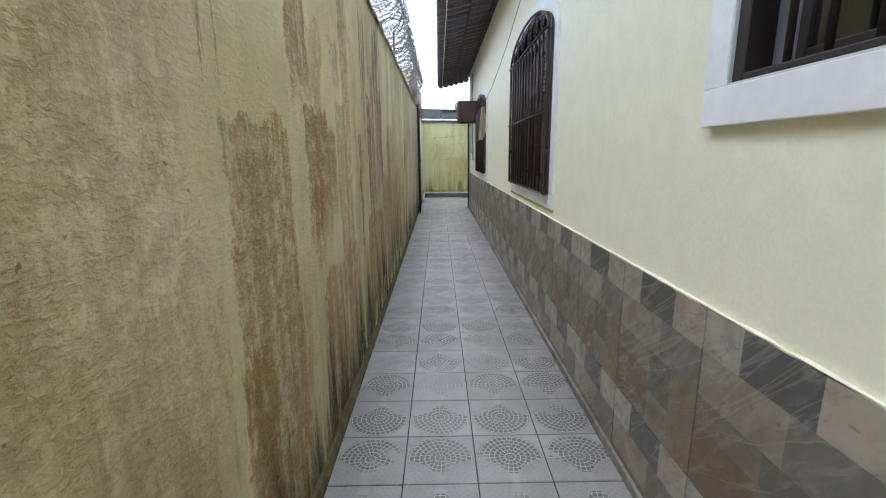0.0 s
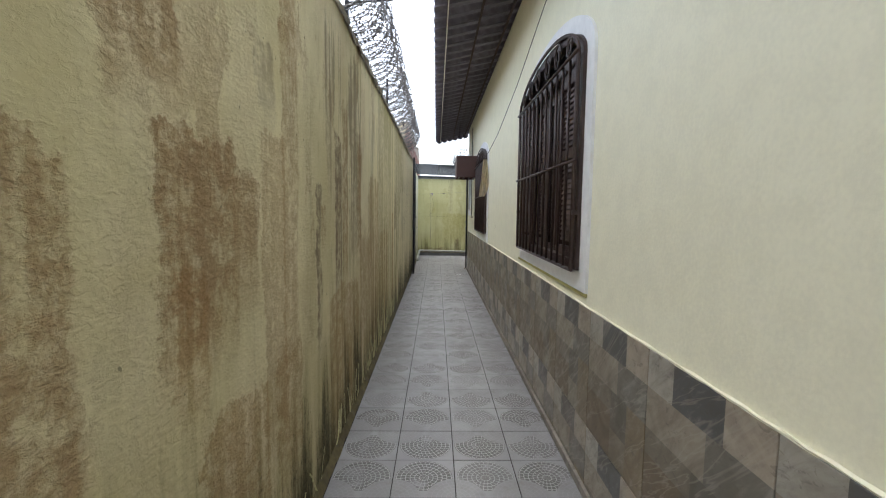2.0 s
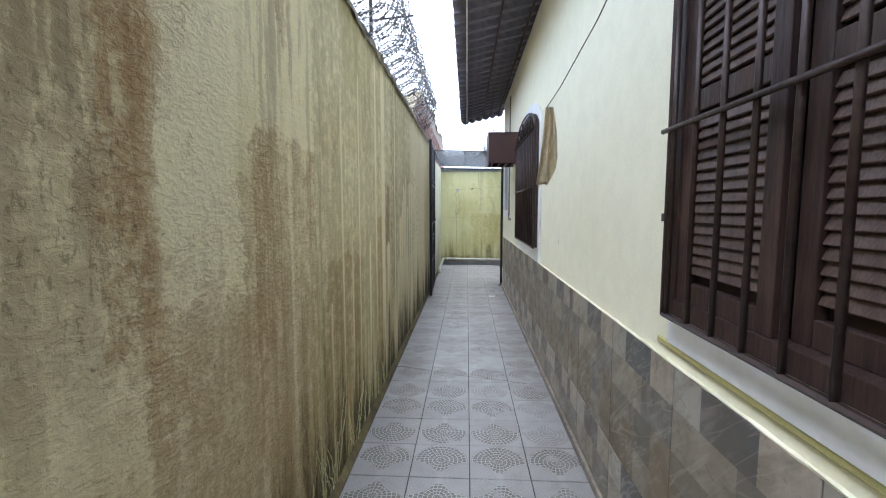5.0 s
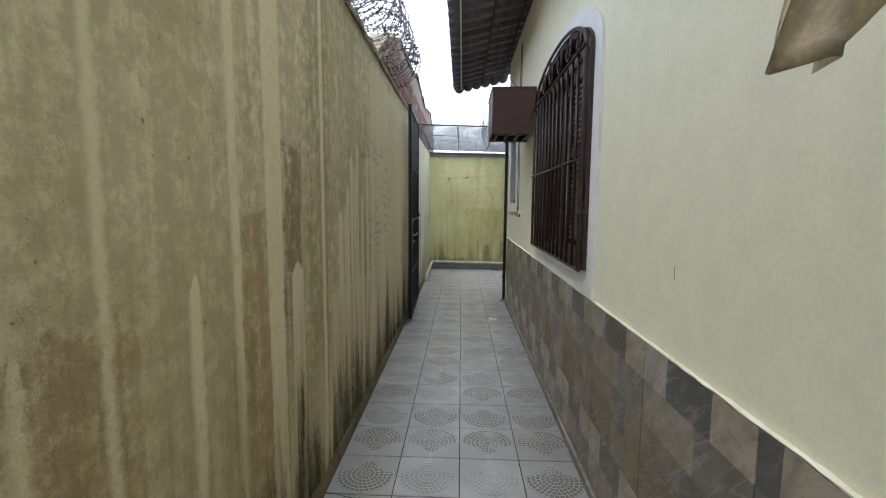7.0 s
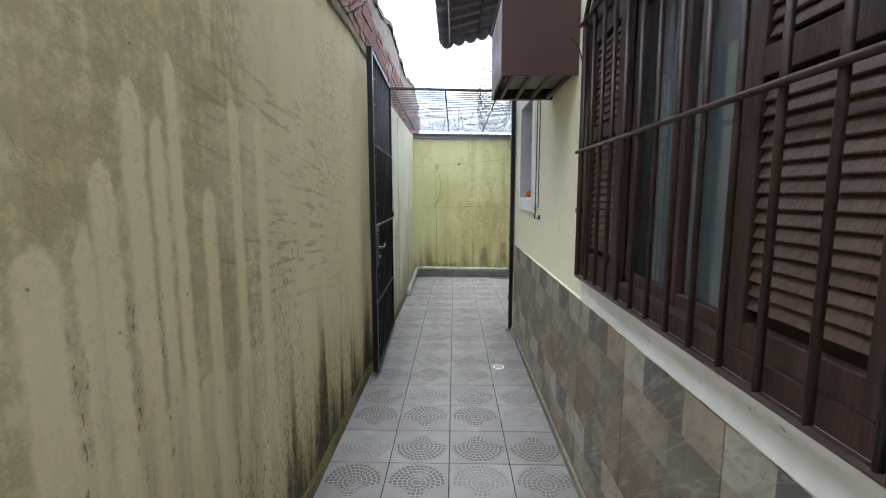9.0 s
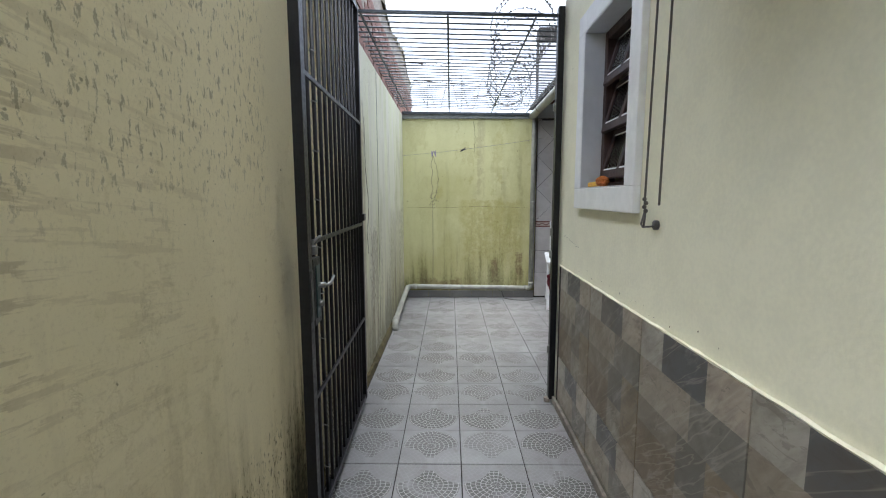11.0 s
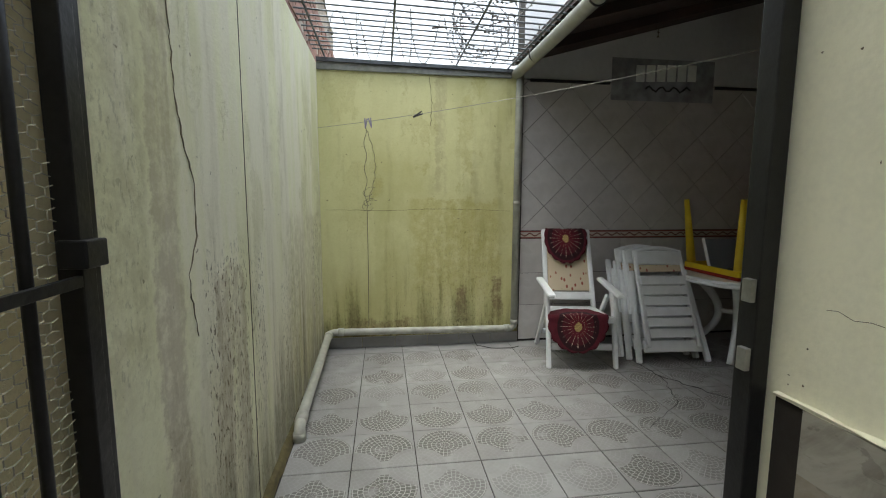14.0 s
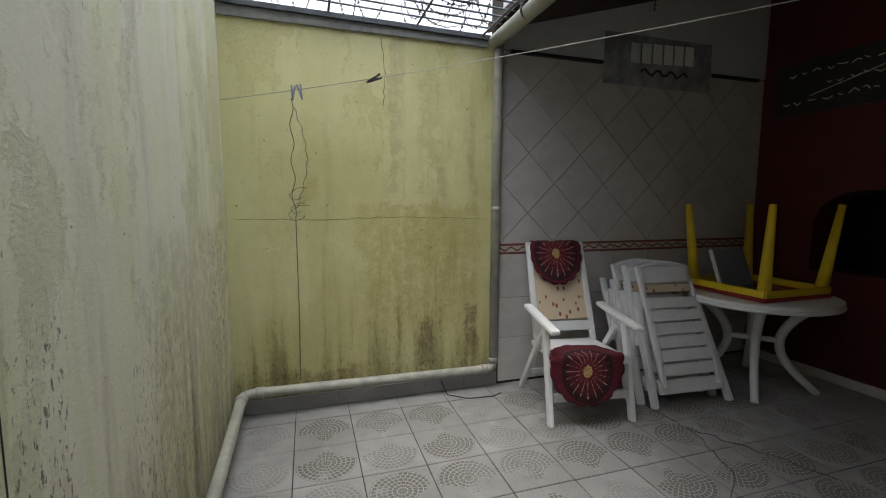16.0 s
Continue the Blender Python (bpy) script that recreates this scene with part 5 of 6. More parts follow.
random.seed(15)
for i in range(cols):
    for j in range(rws):
        y = ys + i * cy + 0.004 * math.sin(j * 0.7)
        z = za + j * cz + (cz / 2 if i % 2 else 0) + 0.004 * math.sin(i * 1.1)
        x = GX - 0.012 + 0.003 * math.sin(i * 0.8 + j * 0.5)
        strand((x, y, z), (x, y, z + cz * 0.38))
        strand((x, y, z + cz * 0.38), (x, y + cy, z + cz * 0.5))
        strand((x, y, z), (x, y + cy, z - cz * 0.12))
part("wire_mesh", bm, M_mesh, gate, "rusty hexagonal chicken wire")
for k in range(12):
    bm = B()
    z = 0.2 + k * 0.2
    tube(bm, [(GX + 0.012 * math.cos(a), ys + 0.012 * math.sin(a), z + 0.004 * math.sin(2 * a)) for a in np.linspace(0, 2 * math.pi, 9)[:-1]], 0.0022, 4, closed=True)
    part("tie", bm, M_steel, gate)
bm = B()
box(bm, GX - 0.018, GX + 0.022, ya + 0.052, ya + 0.15, 0.90, 1.17, 0.003)
lock = part("lock_case", bm, M_black, gate, "black welded lock case")
bm = B()
box(bm, GX + 0.023, GX + 0.028, ya + 0.075, ya + 0.125, 0.93, 1.14, 0.002)
part("plate", bm, plain("green_worn_plate", lin(66, 84, 84), 0.45, 0.5, grain=40, vary=0.35), lock, "worn bluish lock plate")
bm = B()
disc(bm, (GX + 0.04, ya + 0.1, 1.06), 0.012, 0.03, "x", 14)
tube(bm, [(GX + 0.055, ya + 0.1, 1.06), (GX + 0.066, ya + 0.11, 1.06), (GX + 0.068, ya + 0.15, 1.064), (GX + 0.066, ya + 0.19, 1.08)], 0.007, 8)
part("handle", bm, M_steel, lock, "chrome lever handle", True)
bm = B()
disc(bm, (GX + 0.035, ya + 0.1, 0.985), 0.013, 0.022, "x", 14)
part("cylinder", bm, M_steel, lock, "", True)
bm = B()
box(bm, GX + 0.021, GX + 0.026, ya + 0.012, ya + 0.036, 0.93, 1.13, 0.001)
part("strike", bm, M_rust, lock, "scratched steel strip")
bm = B()
tube(bm, [(GX + 0.02 + 0.018 * math.cos(a), ya + 0.10 + 0.03 * math.sin(a), 1.235 + 0.02 * math.cos(a * 1.0)) for a in np.linspace(0, 2 * math.pi, 17)[:-1]], 0.006, 6, closed=True)
box(bm, GX + 0.01, GX + 0.03, ya + 0.06, ya + 0.1, 1.185, 1.22, 0.003)
part("padlock", bm, M_steel, gate, "old padlock on a steel loop", True)
bm = B()
box(bm, GX - 0.012, GX + 0.032, yb - 0.045, yb + 0.012, 1.255, 1.30, 0.003)
part("catch", bm, M_black, gate)

frame_ = thing("gate_frame", (1.43, GY, 0.0), "black iron gate posts beside the house wall", "gate frame")
bm = B()
box(bm, 1.408, 1.448, GY - 0.035, GY + 0.015, 0.02, 2.58, 0.003)
post = part("post", bm, M_black, frame_)
bm = B()
box(bm, LX + 0.005, LX + 0.045, GY - 0.03, GY + 0.012, 0.02, 2.58, 0.003)
part("post", bm, M_black, frame_)
for z in (0.35, 1.0, 1.15, 1.95):
    bm = B()
    box(bm, 1.394, 1.4075, GY - 0.03, GY - 0.005, z, z + 0.05, 0.002)
    part("keeper", bm, M_steel, frame_)
bm = B()
tube(bm, [(1.40, GY - 0.02, 0.0), (1.40, GY - 0.02, 0.03)], 0.02, 10)
part("foot", bm, M_mortar, frame_)

# floor drain
drain = thing("floor_drain", (1.2, 12.4, 0.0), "small round white floor drain", "drain")
bm = B()
disc(bm, (1.2, 12.4, 0.0035), 0.05, 0.006, "z", 24, 0.001)
cover = part("cover", bm, M_plastic, drain)
for k in range(5):
    bm = B()
    box(bm, 1.2 - 0.03, 1.2 + 0.03, 12.4 - 0.024 + k * 0.012 - 0.002, 12.4 - 0.024 + k * 0.012 + 0.002, 0.0066, 0.0072)
    part("slot", bm, M_dark, cover)

# flaking paint along the sills
random.seed(88)
for c, foot, half in ARCH[1:]:
    bm = B()
    for k in range(22):
        y = random.uniform(c - half, c + half)
        z = foot - random.uniform(0.015, 0.095)
        n = random.randint(4, 7)
        w, h = random.uniform(0.004, 0.016), random.uniform(0.001, 0.004)
        bm.faces.new([bm.verts.new((RX - 0.0175, y + w * math.cos(6.28 * q / n) * random.uniform(0.5, 1.1), z + h * math.sin(6.28 * q / n) * random.uniform(0.5, 1.2) + 0.25 * w * math.cos(6.28 * q / n))) for q in range(n)])
    tagged(structure("trim_flakes", bm, plain("bare_render", lin(150, 146, 134), 0.95, grain=60, vary=0.3), "small flakes missing from the sill paint", "trim"), kind="structure")
# short cracks in the house wall paint and one across the floor tiles


def crack(bm, p, q, r, wander, n, seed):
    rnd = random.Random(seed)
    p, q = Vector(p), Vector(q)
    pts = []
    for k in range(n + 1):
        o = Vector((0, rnd.uniform(-wander, wander), rnd.uniform(-wander, wander)))
        if abs(p.z - q.z) < 1e-6 and p.z < 0.05:
            o = Vector((rnd.uniform(-wander, wander), rnd.uniform(-wander, wander), 0))
        pts.append(p.lerp(q, k / n) + o)
    tube(bm, pts, r, 4)


bm = B()
crack(bm, (RX + 0.0003, 8.40, 1.250), (RX + 0.0003, 8.40, 1.210), 0.0016, 0.002, 5, 1)
crack(bm, (RX + 0.0003, 8.8, 1.0), (RX + 0.0003, 8.7, 0.985), 0.0008, 0.002, 7, 2)
crack(bm, (RX + 0.0003, 13.0, 1.12), (RX + 0.0003, 13.32, 1.165), 0.0009, 0.006, 12, 3)
structure("trim_hairline", bm, M_cap, "short cracks in the cream paint", "crack")

# chipped paint beside the gate post and the last window
random.seed(93)
bm = B()
for y0, y1, z0, z1, cnt in ((13.12, 13.4, 1.0, 2.3, 9), (13.3, 13.42, 0.97, 1.1, 4), (11.6, 13.3, DADO + 0.02, DADO + 0.06, 16)):
    for k in range(cnt):
        y, z = random.uniform(y0, y1), random.uniform(z0, z1)
        n = random.randint(5, 8)
        w, h = random.uniform(0.0015, 0.004), random.uniform(0.0015, 0.005)
        bm.faces.new([bm.verts.new((RX - 0.0016, y + w * math.cos(6.28 * q / n) * random.uniform(0.5, 1.1), z + h * math.sin(6.28 * q / n) * random.uniform(0.5, 1.2))) for q in range(n)])
structure("trim_chips", bm, M_cap, "small chips in the cream wall paint", "chips")


# ---- plastic folding armchair with crochet covers ----
def lace_cover(name, m, w, l, centre, slope, fold):
    """An oval crochet cover laid over an edge along local x; its middle hangs below the edge by centre.
    slope: how far the hanging part runs forward for each metre down; fold: 1 when the rest drops behind the edge."""
    bm = B()
    N, R = 120, 14
    rows = []
    for j in range(1, R + 1):
        row = []
        for i in range(N):
            a = 2 * math.pi * i / N
            r = j / R
            sc = 1 + 0.05 * (abs(math.sin(a * 8)) - 0.5) * r ** 4
            x, t = math.cos(a) * w * r * sc, math.sin(a) * l * r * sc - centre
            ripple = 0.007 * math.sin(8 * a) * r * r + 0.004 * math.sin(5 * a + 3 * r)
            if t < 0:
                row.append(bm.verts.new((x, t * slope - abs(ripple) - 0.004, t * (1 - 0.5 * slope * slope))))
            elif fold:
                row.append(bm.verts.new((x, 0.045 + 0.1 * t, 0.008 - 0.95 * t)))
            else:
                row.append(bm.verts.new((x, t, 0.008 + ripple * 0.4)))
        rows.append(row)
    mid = bm.verts.new(sum((v.co for v in rows[0]), Vector()) / N)
    for i in range(N):
        bm.faces.new((mid, rows[0][i], rows[0][(i + 1) % N]))
    for a, b in zip(rows, rows[1:]):
        for i in range(N):
            bm.faces.new((a[i], b[i], b[(i + 1) % N], a[(i + 1) % N]))
    bmesh.ops.recalc_face_normals(bm, faces=bm.faces)
    bmesh.ops.solidify(bm, geom=bm.faces[:], thickness=0.005)
    ob = tagged(new(name, mesh_of(bm, name, M_crochet, True)), "wine red crochet cover with black rings and a pale flower", "cover", "crochet covers on the chair")
    ob.matrix_world = m
    return ob


chair = thing("folding_chair", (2.215, 15.83, 0.0), "white plastic folding armchair with printed fabric back", "chair", turn=-8.5)
HWD = 0.245


def cpart(name, bm, mat, label="", smooth=False):
    return part(name, bm, mat, chair, label, smooth, local=True)


for s in (-1, 1):
    x = s * (HWD + 0.025)
    bm = B()
    beam(bm, (x, 0.0, 0.0), (x, 0.13, 0.60), 0.032, 0.055, (0, 1, 0), 0.008)
    cpart("front_leg", bm, M_plastic)
    bm = B()
    beam(bm, (x * 0.92, 0.62, 0.0), (x * 0.92, 0.20, 0.56), 0.03, 0.045, (0, 1, 0), 0.008)
    cpart("back_leg", bm, M_plastic)
    bm = B()
    beam(bm, (x, -0.04, 0.60), (x, 0.46, 0.655), 0.062, 0.034, (0, 0, 1), 0.014)
    cpart("armrest", bm, M_plastic)
    bm = B()
    beam(bm, (s * (HWD - 0.035), 0.40, 0.36), (s * (HWD - 0.045), 0.66, 1.05), 0.042, 0.035, (0, 1, 0), 0.01)
    cpart("back_post", bm, M_plastic)
    bm = B()
    beam(bm, (s * HWD * 0.86, 0.02, 0.40), (s * HWD * 0.86, 0.48, 0.38), 0.04, 0.04, (0, 0, 1), 0.01)
    cpart("seat_rail", bm, M_plastic)
for y, z, nme in ((0.02, 0.40, "seat_front"), (0.035, 0.17, "front_stretcher")):
    bm = B()
    beam(bm, (-HWD, y, z), (HWD, y, z), 0.03, 0.055, (0, 0, 1), 0.008)
    cpart(nme, bm, M_plastic)
bm = B()
beam(bm, (-HWD * 0.9, 0.50, 0.16), (HWD * 0.9, 0.50, 0.16), 0.025, 0.04, (0, 0, 1), 0.008)
cpart("back_stretcher", bm, M_plastic)
bm = B()
beam(bm, (-HWD + 0.02, 0.665, 1.05), (HWD - 0.02, 0.665, 1.05), 0.035, 0.06, (0, 0, 1), 0.015)
cpart("top_rail", bm, M_plastic)
bm = B()
beam(bm, (-HWD + 0.03, 0.45, 0.50), (HWD - 0.03, 0.45, 0.50), 0.03, 0.07, (0, 0.35, 1), 0.008)
cpart("lower_rail", bm, M_plastic)
bm = B()
beam(bm, (0, 0.475, 0.54), (0, 0.655, 1.03), 2 * HWD - 0.10, 0.012, (0, 1, 0), 0.004)
cpart("back_fabric", bm, M_pad, "beige printed fabric")
bm = B()
beam(bm, (0, 0.04, 0.415), (0, 0.46, 0.395), 2 * HWD - 0.08, 0.016, (0, 0, 1), 0.004)
cpart("seat_panel", bm, M_plastic)
base = Matrix.Translation((2.215, 15.83, 0)) @ Matrix.Rotation(radians(-8.5), 4, "Z")
lace_cover("crochet_cover", base @ Matrix.Translation((-0.05, 0.0, 0.436)), 0.24, 0.25, 0.045, 0.12, 0)
lace_cover("crochet_cover", base @ Matrix.Translation((-0.01, 0.636, 1.088)), 0.195, 0.235, 0.085, 0.33, 1)


# ---- folded chairs leaning on the tiled wall ----
def folded_chair(loc, turn, label):
    t = thing("folded_chair", loc, label, "chair", "folded chairs against the wall", turn=turn)
    w, L = 0.255, 1.0
    lean = Matrix.Rotation(radians(-25), 4, "X")

    def lp(name, bm, mat, lab="", smooth=False):
        bmesh.ops.transform(bm, matrix=lean, verts=bm.verts)
        return part(name, bm, mat, t, lab, smooth, local=True)

    for s in (-1, 1):
        bm = B()
        beam(bm, (s * (w + 0.045), 0, 0.0), (s * (w - 0.01), 0, 0.80), 0.04, 0.05, (0, 1, 0), 0.01)
        lp("leg", bm, M_plastic)
        bm = B()
        beam(bm, (s * (w - 0.035), -0.045, 0.12), (s * (w - 0.05), -0.035, 0.98), 0.035, 0.035, (0, 1, 0), 0.009)
        lp("side_rail", bm, M_plastic)
        bm = B()
        beam(bm, (s * (w + 0.02), 0.05, 0.42), (s * (w + 0.005), 0.05, 0.9), 0.05, 0.03, (0, 1, 0), 0.01)
        lp("armrest", bm, M_plastic)
    for k in range(6):
        z = 0.24 + 0.092 * k
        bm = B()
        beam(bm, (-w + 0.055, -0.05, z), (w - 0.055, -0.05, z), 0.018, 0.08, (0, 0, 1), 0.006)
        lp("slat", bm, M_plastic)
    bm = B()
    beam(bm, (-w + 0.0, -0.02, 0.135), (w - 0.0, -0.02, 0.135), 0.03, 0.10, (0, 0, 1), 0.01)
    lp("foot_rail", bm, M_plastic)
    bm = B()
    beam(bm, (-w + 0.06, -0.04, 0.81), (w - 0.06, -0.04, 0.81), 0.012, 0.06, (0, 0, 1), 0.003)
    lp("fabric", bm, M_pad, "strip of printed fabric")
    bm = B()
    box(bm, -w + 0.045, w - 0.045, -0.055, -0.025, 0.845, 0.975, 0.014)
    tube(bm, [(-w + 0.06 + (2 * w - 0.12) * q / 10, -0.04, 0.965 + 0.035 * math.sin(math.pi * q / 10)) for q in range(11)], 0.02, 8)
    lp("headrest", bm, M_plastic)
    return t


folded_chair((3.04, 15.85, 0.0), -4, "white plastic chair folded flat with slatted seat, leaning")
folded_chair((3.0, 15.94, 0.0), -3, "white plastic chair folded behind another against tiles")
folded_chair((2.97, 16.02, 0.0), -3, "white plastic chair folded behind another against tiles")

# ---- round plastic table ----
TX, TY = 3.77, 16.02
table = thing("round_table", (TX, TY, 0.0), "round white plastic garden table with curved legs", "table")
bm = B()
disc(bm, (TX, TY, 0.69), 0.50, 0.026, "z", 56, 0.008)
part("tabletop", bm, M_plastic, table, "", False)
bm = B()
pts = [(TX + 0.488 * math.cos(a), TY + 0.488 * math.sin(a), 0.665) for a in np.linspace(0, 2 * math.pi, 49)[:-1]]
tube(bm, pts, 0.018, 8, closed=True)
part("rim", bm, M_plastic, table, "", True)
for k in range(4):
    a = radians(225 + 90 * k - 3)
    d = Vector((math.cos(a), math.sin(a), 0))
    bm = B()
    pts = []
    for i in range(15):
        f = i / 14
        z = 0.675 * (1 - f)
        r = 0.40 - 0.24 * math.sin(math.pi * min(1, f * 1.02)) ** 0.9 + 0.0 * f
        pts.append(Vector((TX, TY, 0)) + d * r + Vector((0, 0, z)))
    tube(bm, pts, 0.032, 8, taper=[1.15 - 0.35 * i / 14 for i in range(15)])
    part("leg", bm, M_plastic, table, "", True)
bm = B()
for k in range(2):
    a = radians(225 + 90 * k - 3)
    d = Vector((math.cos(a), math.sin(a), 0)) * 0.17
    beam(bm, Vector((TX, TY, 0.36)) - d, Vector((TX, TY, 0.36)) + d, 0.04, 0.035, (0, 0, 1), 0.008)
part("brace", bm, M_plastic, table)

# ---- child's table lying upside down on the round table ----
KX, KY, KZ = 3.78, 16.05, 0.7035
kid = thing("child_table", (KX, KY, KZ), "yellow and red plastic child's table lying upside down", "table")
h = 0.325
bm = B()
box(bm, KX - h, KX + h, KY - h, KY + h, KZ, KZ + 0.03, 0.01)
part("tabletop", bm, M_red_plastic, kid, "red plastic top")
for a in range(4):
    d = ((-1, -1), (1, -1), (1, 1), (-1, 1))[a]
    e = ((-1, -1), (1, -1), (1, 1), (-1, 1))[(a + 1) % 4]
    bm = B()
    beam(bm, (KX + d[0] * (h - 0.012), KY + d[1] * (h - 0.012), KZ + 0.055), (KX + e[0] * (h - 0.012), KY + e[1] * (h - 0.012), KZ + 0.055), 0.02, 0.05, (0, 0, 1), 0.005)
    part("apron", bm, M_yellow_plastic, kid)
for sx, sy in ((-1, -1), (1, -1), (1, 1), (-1, 1)):
    bm = B()
    a = Vector((KX + sx * (h - 0.05), KY + sy * (h - 0.05), KZ + 0.03))
    b = Vector((KX + sx * (h + 0.005), KY + sy * (h + 0.005), KZ + 0.66))
    r = bmesh.ops.create_cone(bm, cap_ends=True, segments=14, radius1=0.042, radius2=0.022, depth=(b - a).length,
                              matrix=Matrix.Translation((a + b) / 2) @ (b - a).to_track_quat("Z", "Y").to_matrix().to_4x4())
    part("leg", bm, M_yellow_plastic, kid, "tapered yellow leg", True)
panel = thing("grey_tray", (KX - 0.1, KY + 0.1, KZ + 0.08), "grey plastic tray standing inside the upturned table", "tray")
bm = B()
beam(bm, (KX - 0.1, KY + 0.05, KZ + 0.035), (KX - 0.1, KY + 0.16, KZ + 0.30), 0.32, 0.02, (0, 1, 0), 0.012)
part("tray", bm, M_grey_panel, panel)
bm = B()
beam(bm, (KX - 0.265, KY + 0.05, KZ + 0.03), (KX - 0.265, KY + 0.165, KZ + 0.31), 0.012, 0.03, (0, 1, 0), 0.004)
part("rim", bm, M_plastic, panel)
bits = thing("dark_cloth", (KX - 0.15, KY - 0.12, KZ + 0.03), "crumpled dark cloth on the upturned table", "cloth")
bm = B()
bmesh.ops.create_icosphere(bm, subdivisions=3, radius=0.09, matrix=Matrix.Translation((KX - 0.14, KY - 0.12, KZ + 0.05)) @ Matrix.Diagonal((1.2, 0.8, 0.35, 1)))
random.seed(8)
for v in bm.verts:
    v.co += Vector((noise.noise(v.co * 14), noise.noise(v.co * 14 + Vector((3, 0, 0))), noise.noise(v.co * 14 + Vector((0, 5, 0))))) * 0.03
part("cloth", bm, M_dark, bits, "", True)

# ---- clothes lines and pegs ----
line = thing("clothes_line", (LX, FY - 0.05, 1.97), "thin white clothes line across the yard", "clothes line")
A, C = Vector((LX, FY - 0.05, 1.955)), Vector((2.95, 14.0, 2.12))


def on_line(s):
    p = A.lerp(C, s)
    p.z -= 0.05 * 4 * s * (1 - s)
    return p


bm = B()
tube(bm, [on_line(i / 30) for i in range(31)], 0.002, 5)
part("line", bm, M_oldline, line)
bm = B()
tube(bm, [C, C + Vector((0, -0.45, 0.25))], 0.0028, 5)
part("hanger", bm, M_line, line)
line2 = thing("clothes_line", (RW_X, 16.2, 2.2), "thin white clothes line under the lean-to roof", "clothes line")
bm = B()
tube(bm, [(RW_X, 16.2, 2.22), (3.6, 15.0, 2.2), (2.95, 14.0, 2.25), (2.7, GY + 0.02, 2.3)], 0.0028, 5)
part("line", bm, M_line, line2)


def peg(s, mat, label, tilt):
    p = on_line(s)
    pg = thing("clothes_peg", p, label, "peg", "pegs on the line")
    for k, dx in enumerate((-0.006, 0.006)):
        bm = B()
        m = Matrix.Rotation(radians(tilt + 7 * (1 if k else -1)), 4, "Y")
        r = bmesh.ops.create_cube(bm, size=1, matrix=m @ Matrix.Translation((dx, 0, -0.012)) @ Matrix.Diagonal((0.009, 0.012, 0.075, 1)))
        part("jaw", bm, mat, pg, local=True)
    bm = B()
    tube(bm, [Vector((0.008 * math.cos(a), 0, 0.008 * math.sin(a))) for a in np.linspace(0, 2 * math.pi, 9)[:-1]], 0.002, 4, closed=True)
    part("spring", bm, M_steel, pg, local=True)


peg(0.146, M_peg, "pale violet plastic clothes peg on the line", 5)
peg(0.158, M_peg, "pale violet plastic clothes peg on the line", -12)
peg(0.282, M_dark, "dark clothes peg lying askew on the line", 62)

# wires hanging on the end wall
wire = thing("hanging_wire", (0.47, FY - 0.02, 1.9), "thin loose wire hanging down the end wall", "wire")
bm = B()
random.seed(21)
tube(bm, [(0.485 + 0.012 * math.sin(i * 0.9), FY - 0.012, 2.0 - 0.74 * i / 24) for i in range(25)], 0.0022, 4)
part("wire", bm, M_cord, wire)
bm = B()
tube(bm, [(0.50 + 0.07 * math.sin(math.pi * i / 24) + 0.006 * math.sin(i * 1.7), FY - 0.014, 1.95 - 0.62 * i / 24) for i in range(25)], 0.0018, 4)
part("loop", bm, M_cord, wire)
for zc, w in ((1.42, 0.05), (1.33, 0.04), (1.3, 0.06)):
    bm = B()
    tube(bm, [(0.49 + w * (0.4 + math.cos(a)) * (1 + 0.2 * math.sin(3 * a)), FY - 0.012, zc + 0.8 * w * math.sin(a + 0.5)) for a in np.linspace(0.6, 5.4, 18)], 0.0016, 4)
    part("curl", bm, M_cord, wire)
bm = B()
tube(bm, [(0.492, FY - 0.004, 1.25), (0.495, FY - 0.004, 0.7), (0.49, FY - 0.004, 0.2)], 0.0022, 4)
part("tail", bm, M_cord, wire)
loose = thing("floor_cable", (1.7, 16.35, 0), "thin black cable lying on the tiles", "cable")
bm = B()
tube(bm, [(1.45, FY - 0.03, 0.09), (1.48, 16.48, 0.006), (1.6, 16.38, 0.006), (1.78, 16.36, 0.006), (1.86, 16.4, 0.006)], 0.004, 5)
part("cable", bm, M_dark, loose)

# pale paint runs near the foot of the boundary wall
bm = B()
random.seed(19)
for k in range(70):
    y = random.uniform(6.3, 8.7) if k % 3 else random.uniform(4.0, 6.6)
    z = random.uniform(0.12, 0.3) + 0.3 * max(0.0, 1 - abs(y - 7.4) / 1.1) * random.random()
    pts = []
    lean = random.uniform(-0.012, 0.012)
    while z > 0.03 and len(pts) < 26:
        pts.append((LX - 0.0015, y, z))
        y += lean + random.uniform(-0.012, 0.012)
        z -= random.uniform(0.008, 0.03)
    if len(pts) > 3:
        tube(bm, pts, random.uniform(0.003, 0.008), 5, taper=[0.6 + 0.6 * random.random() for _ in pts])
structure("trim_paint_runs", bm, plain("peeling_pale_paint", lin(190, 184, 138), 0.8, grain=40, vary=0.2), "pale peeling paint runs near the ground", "trim")

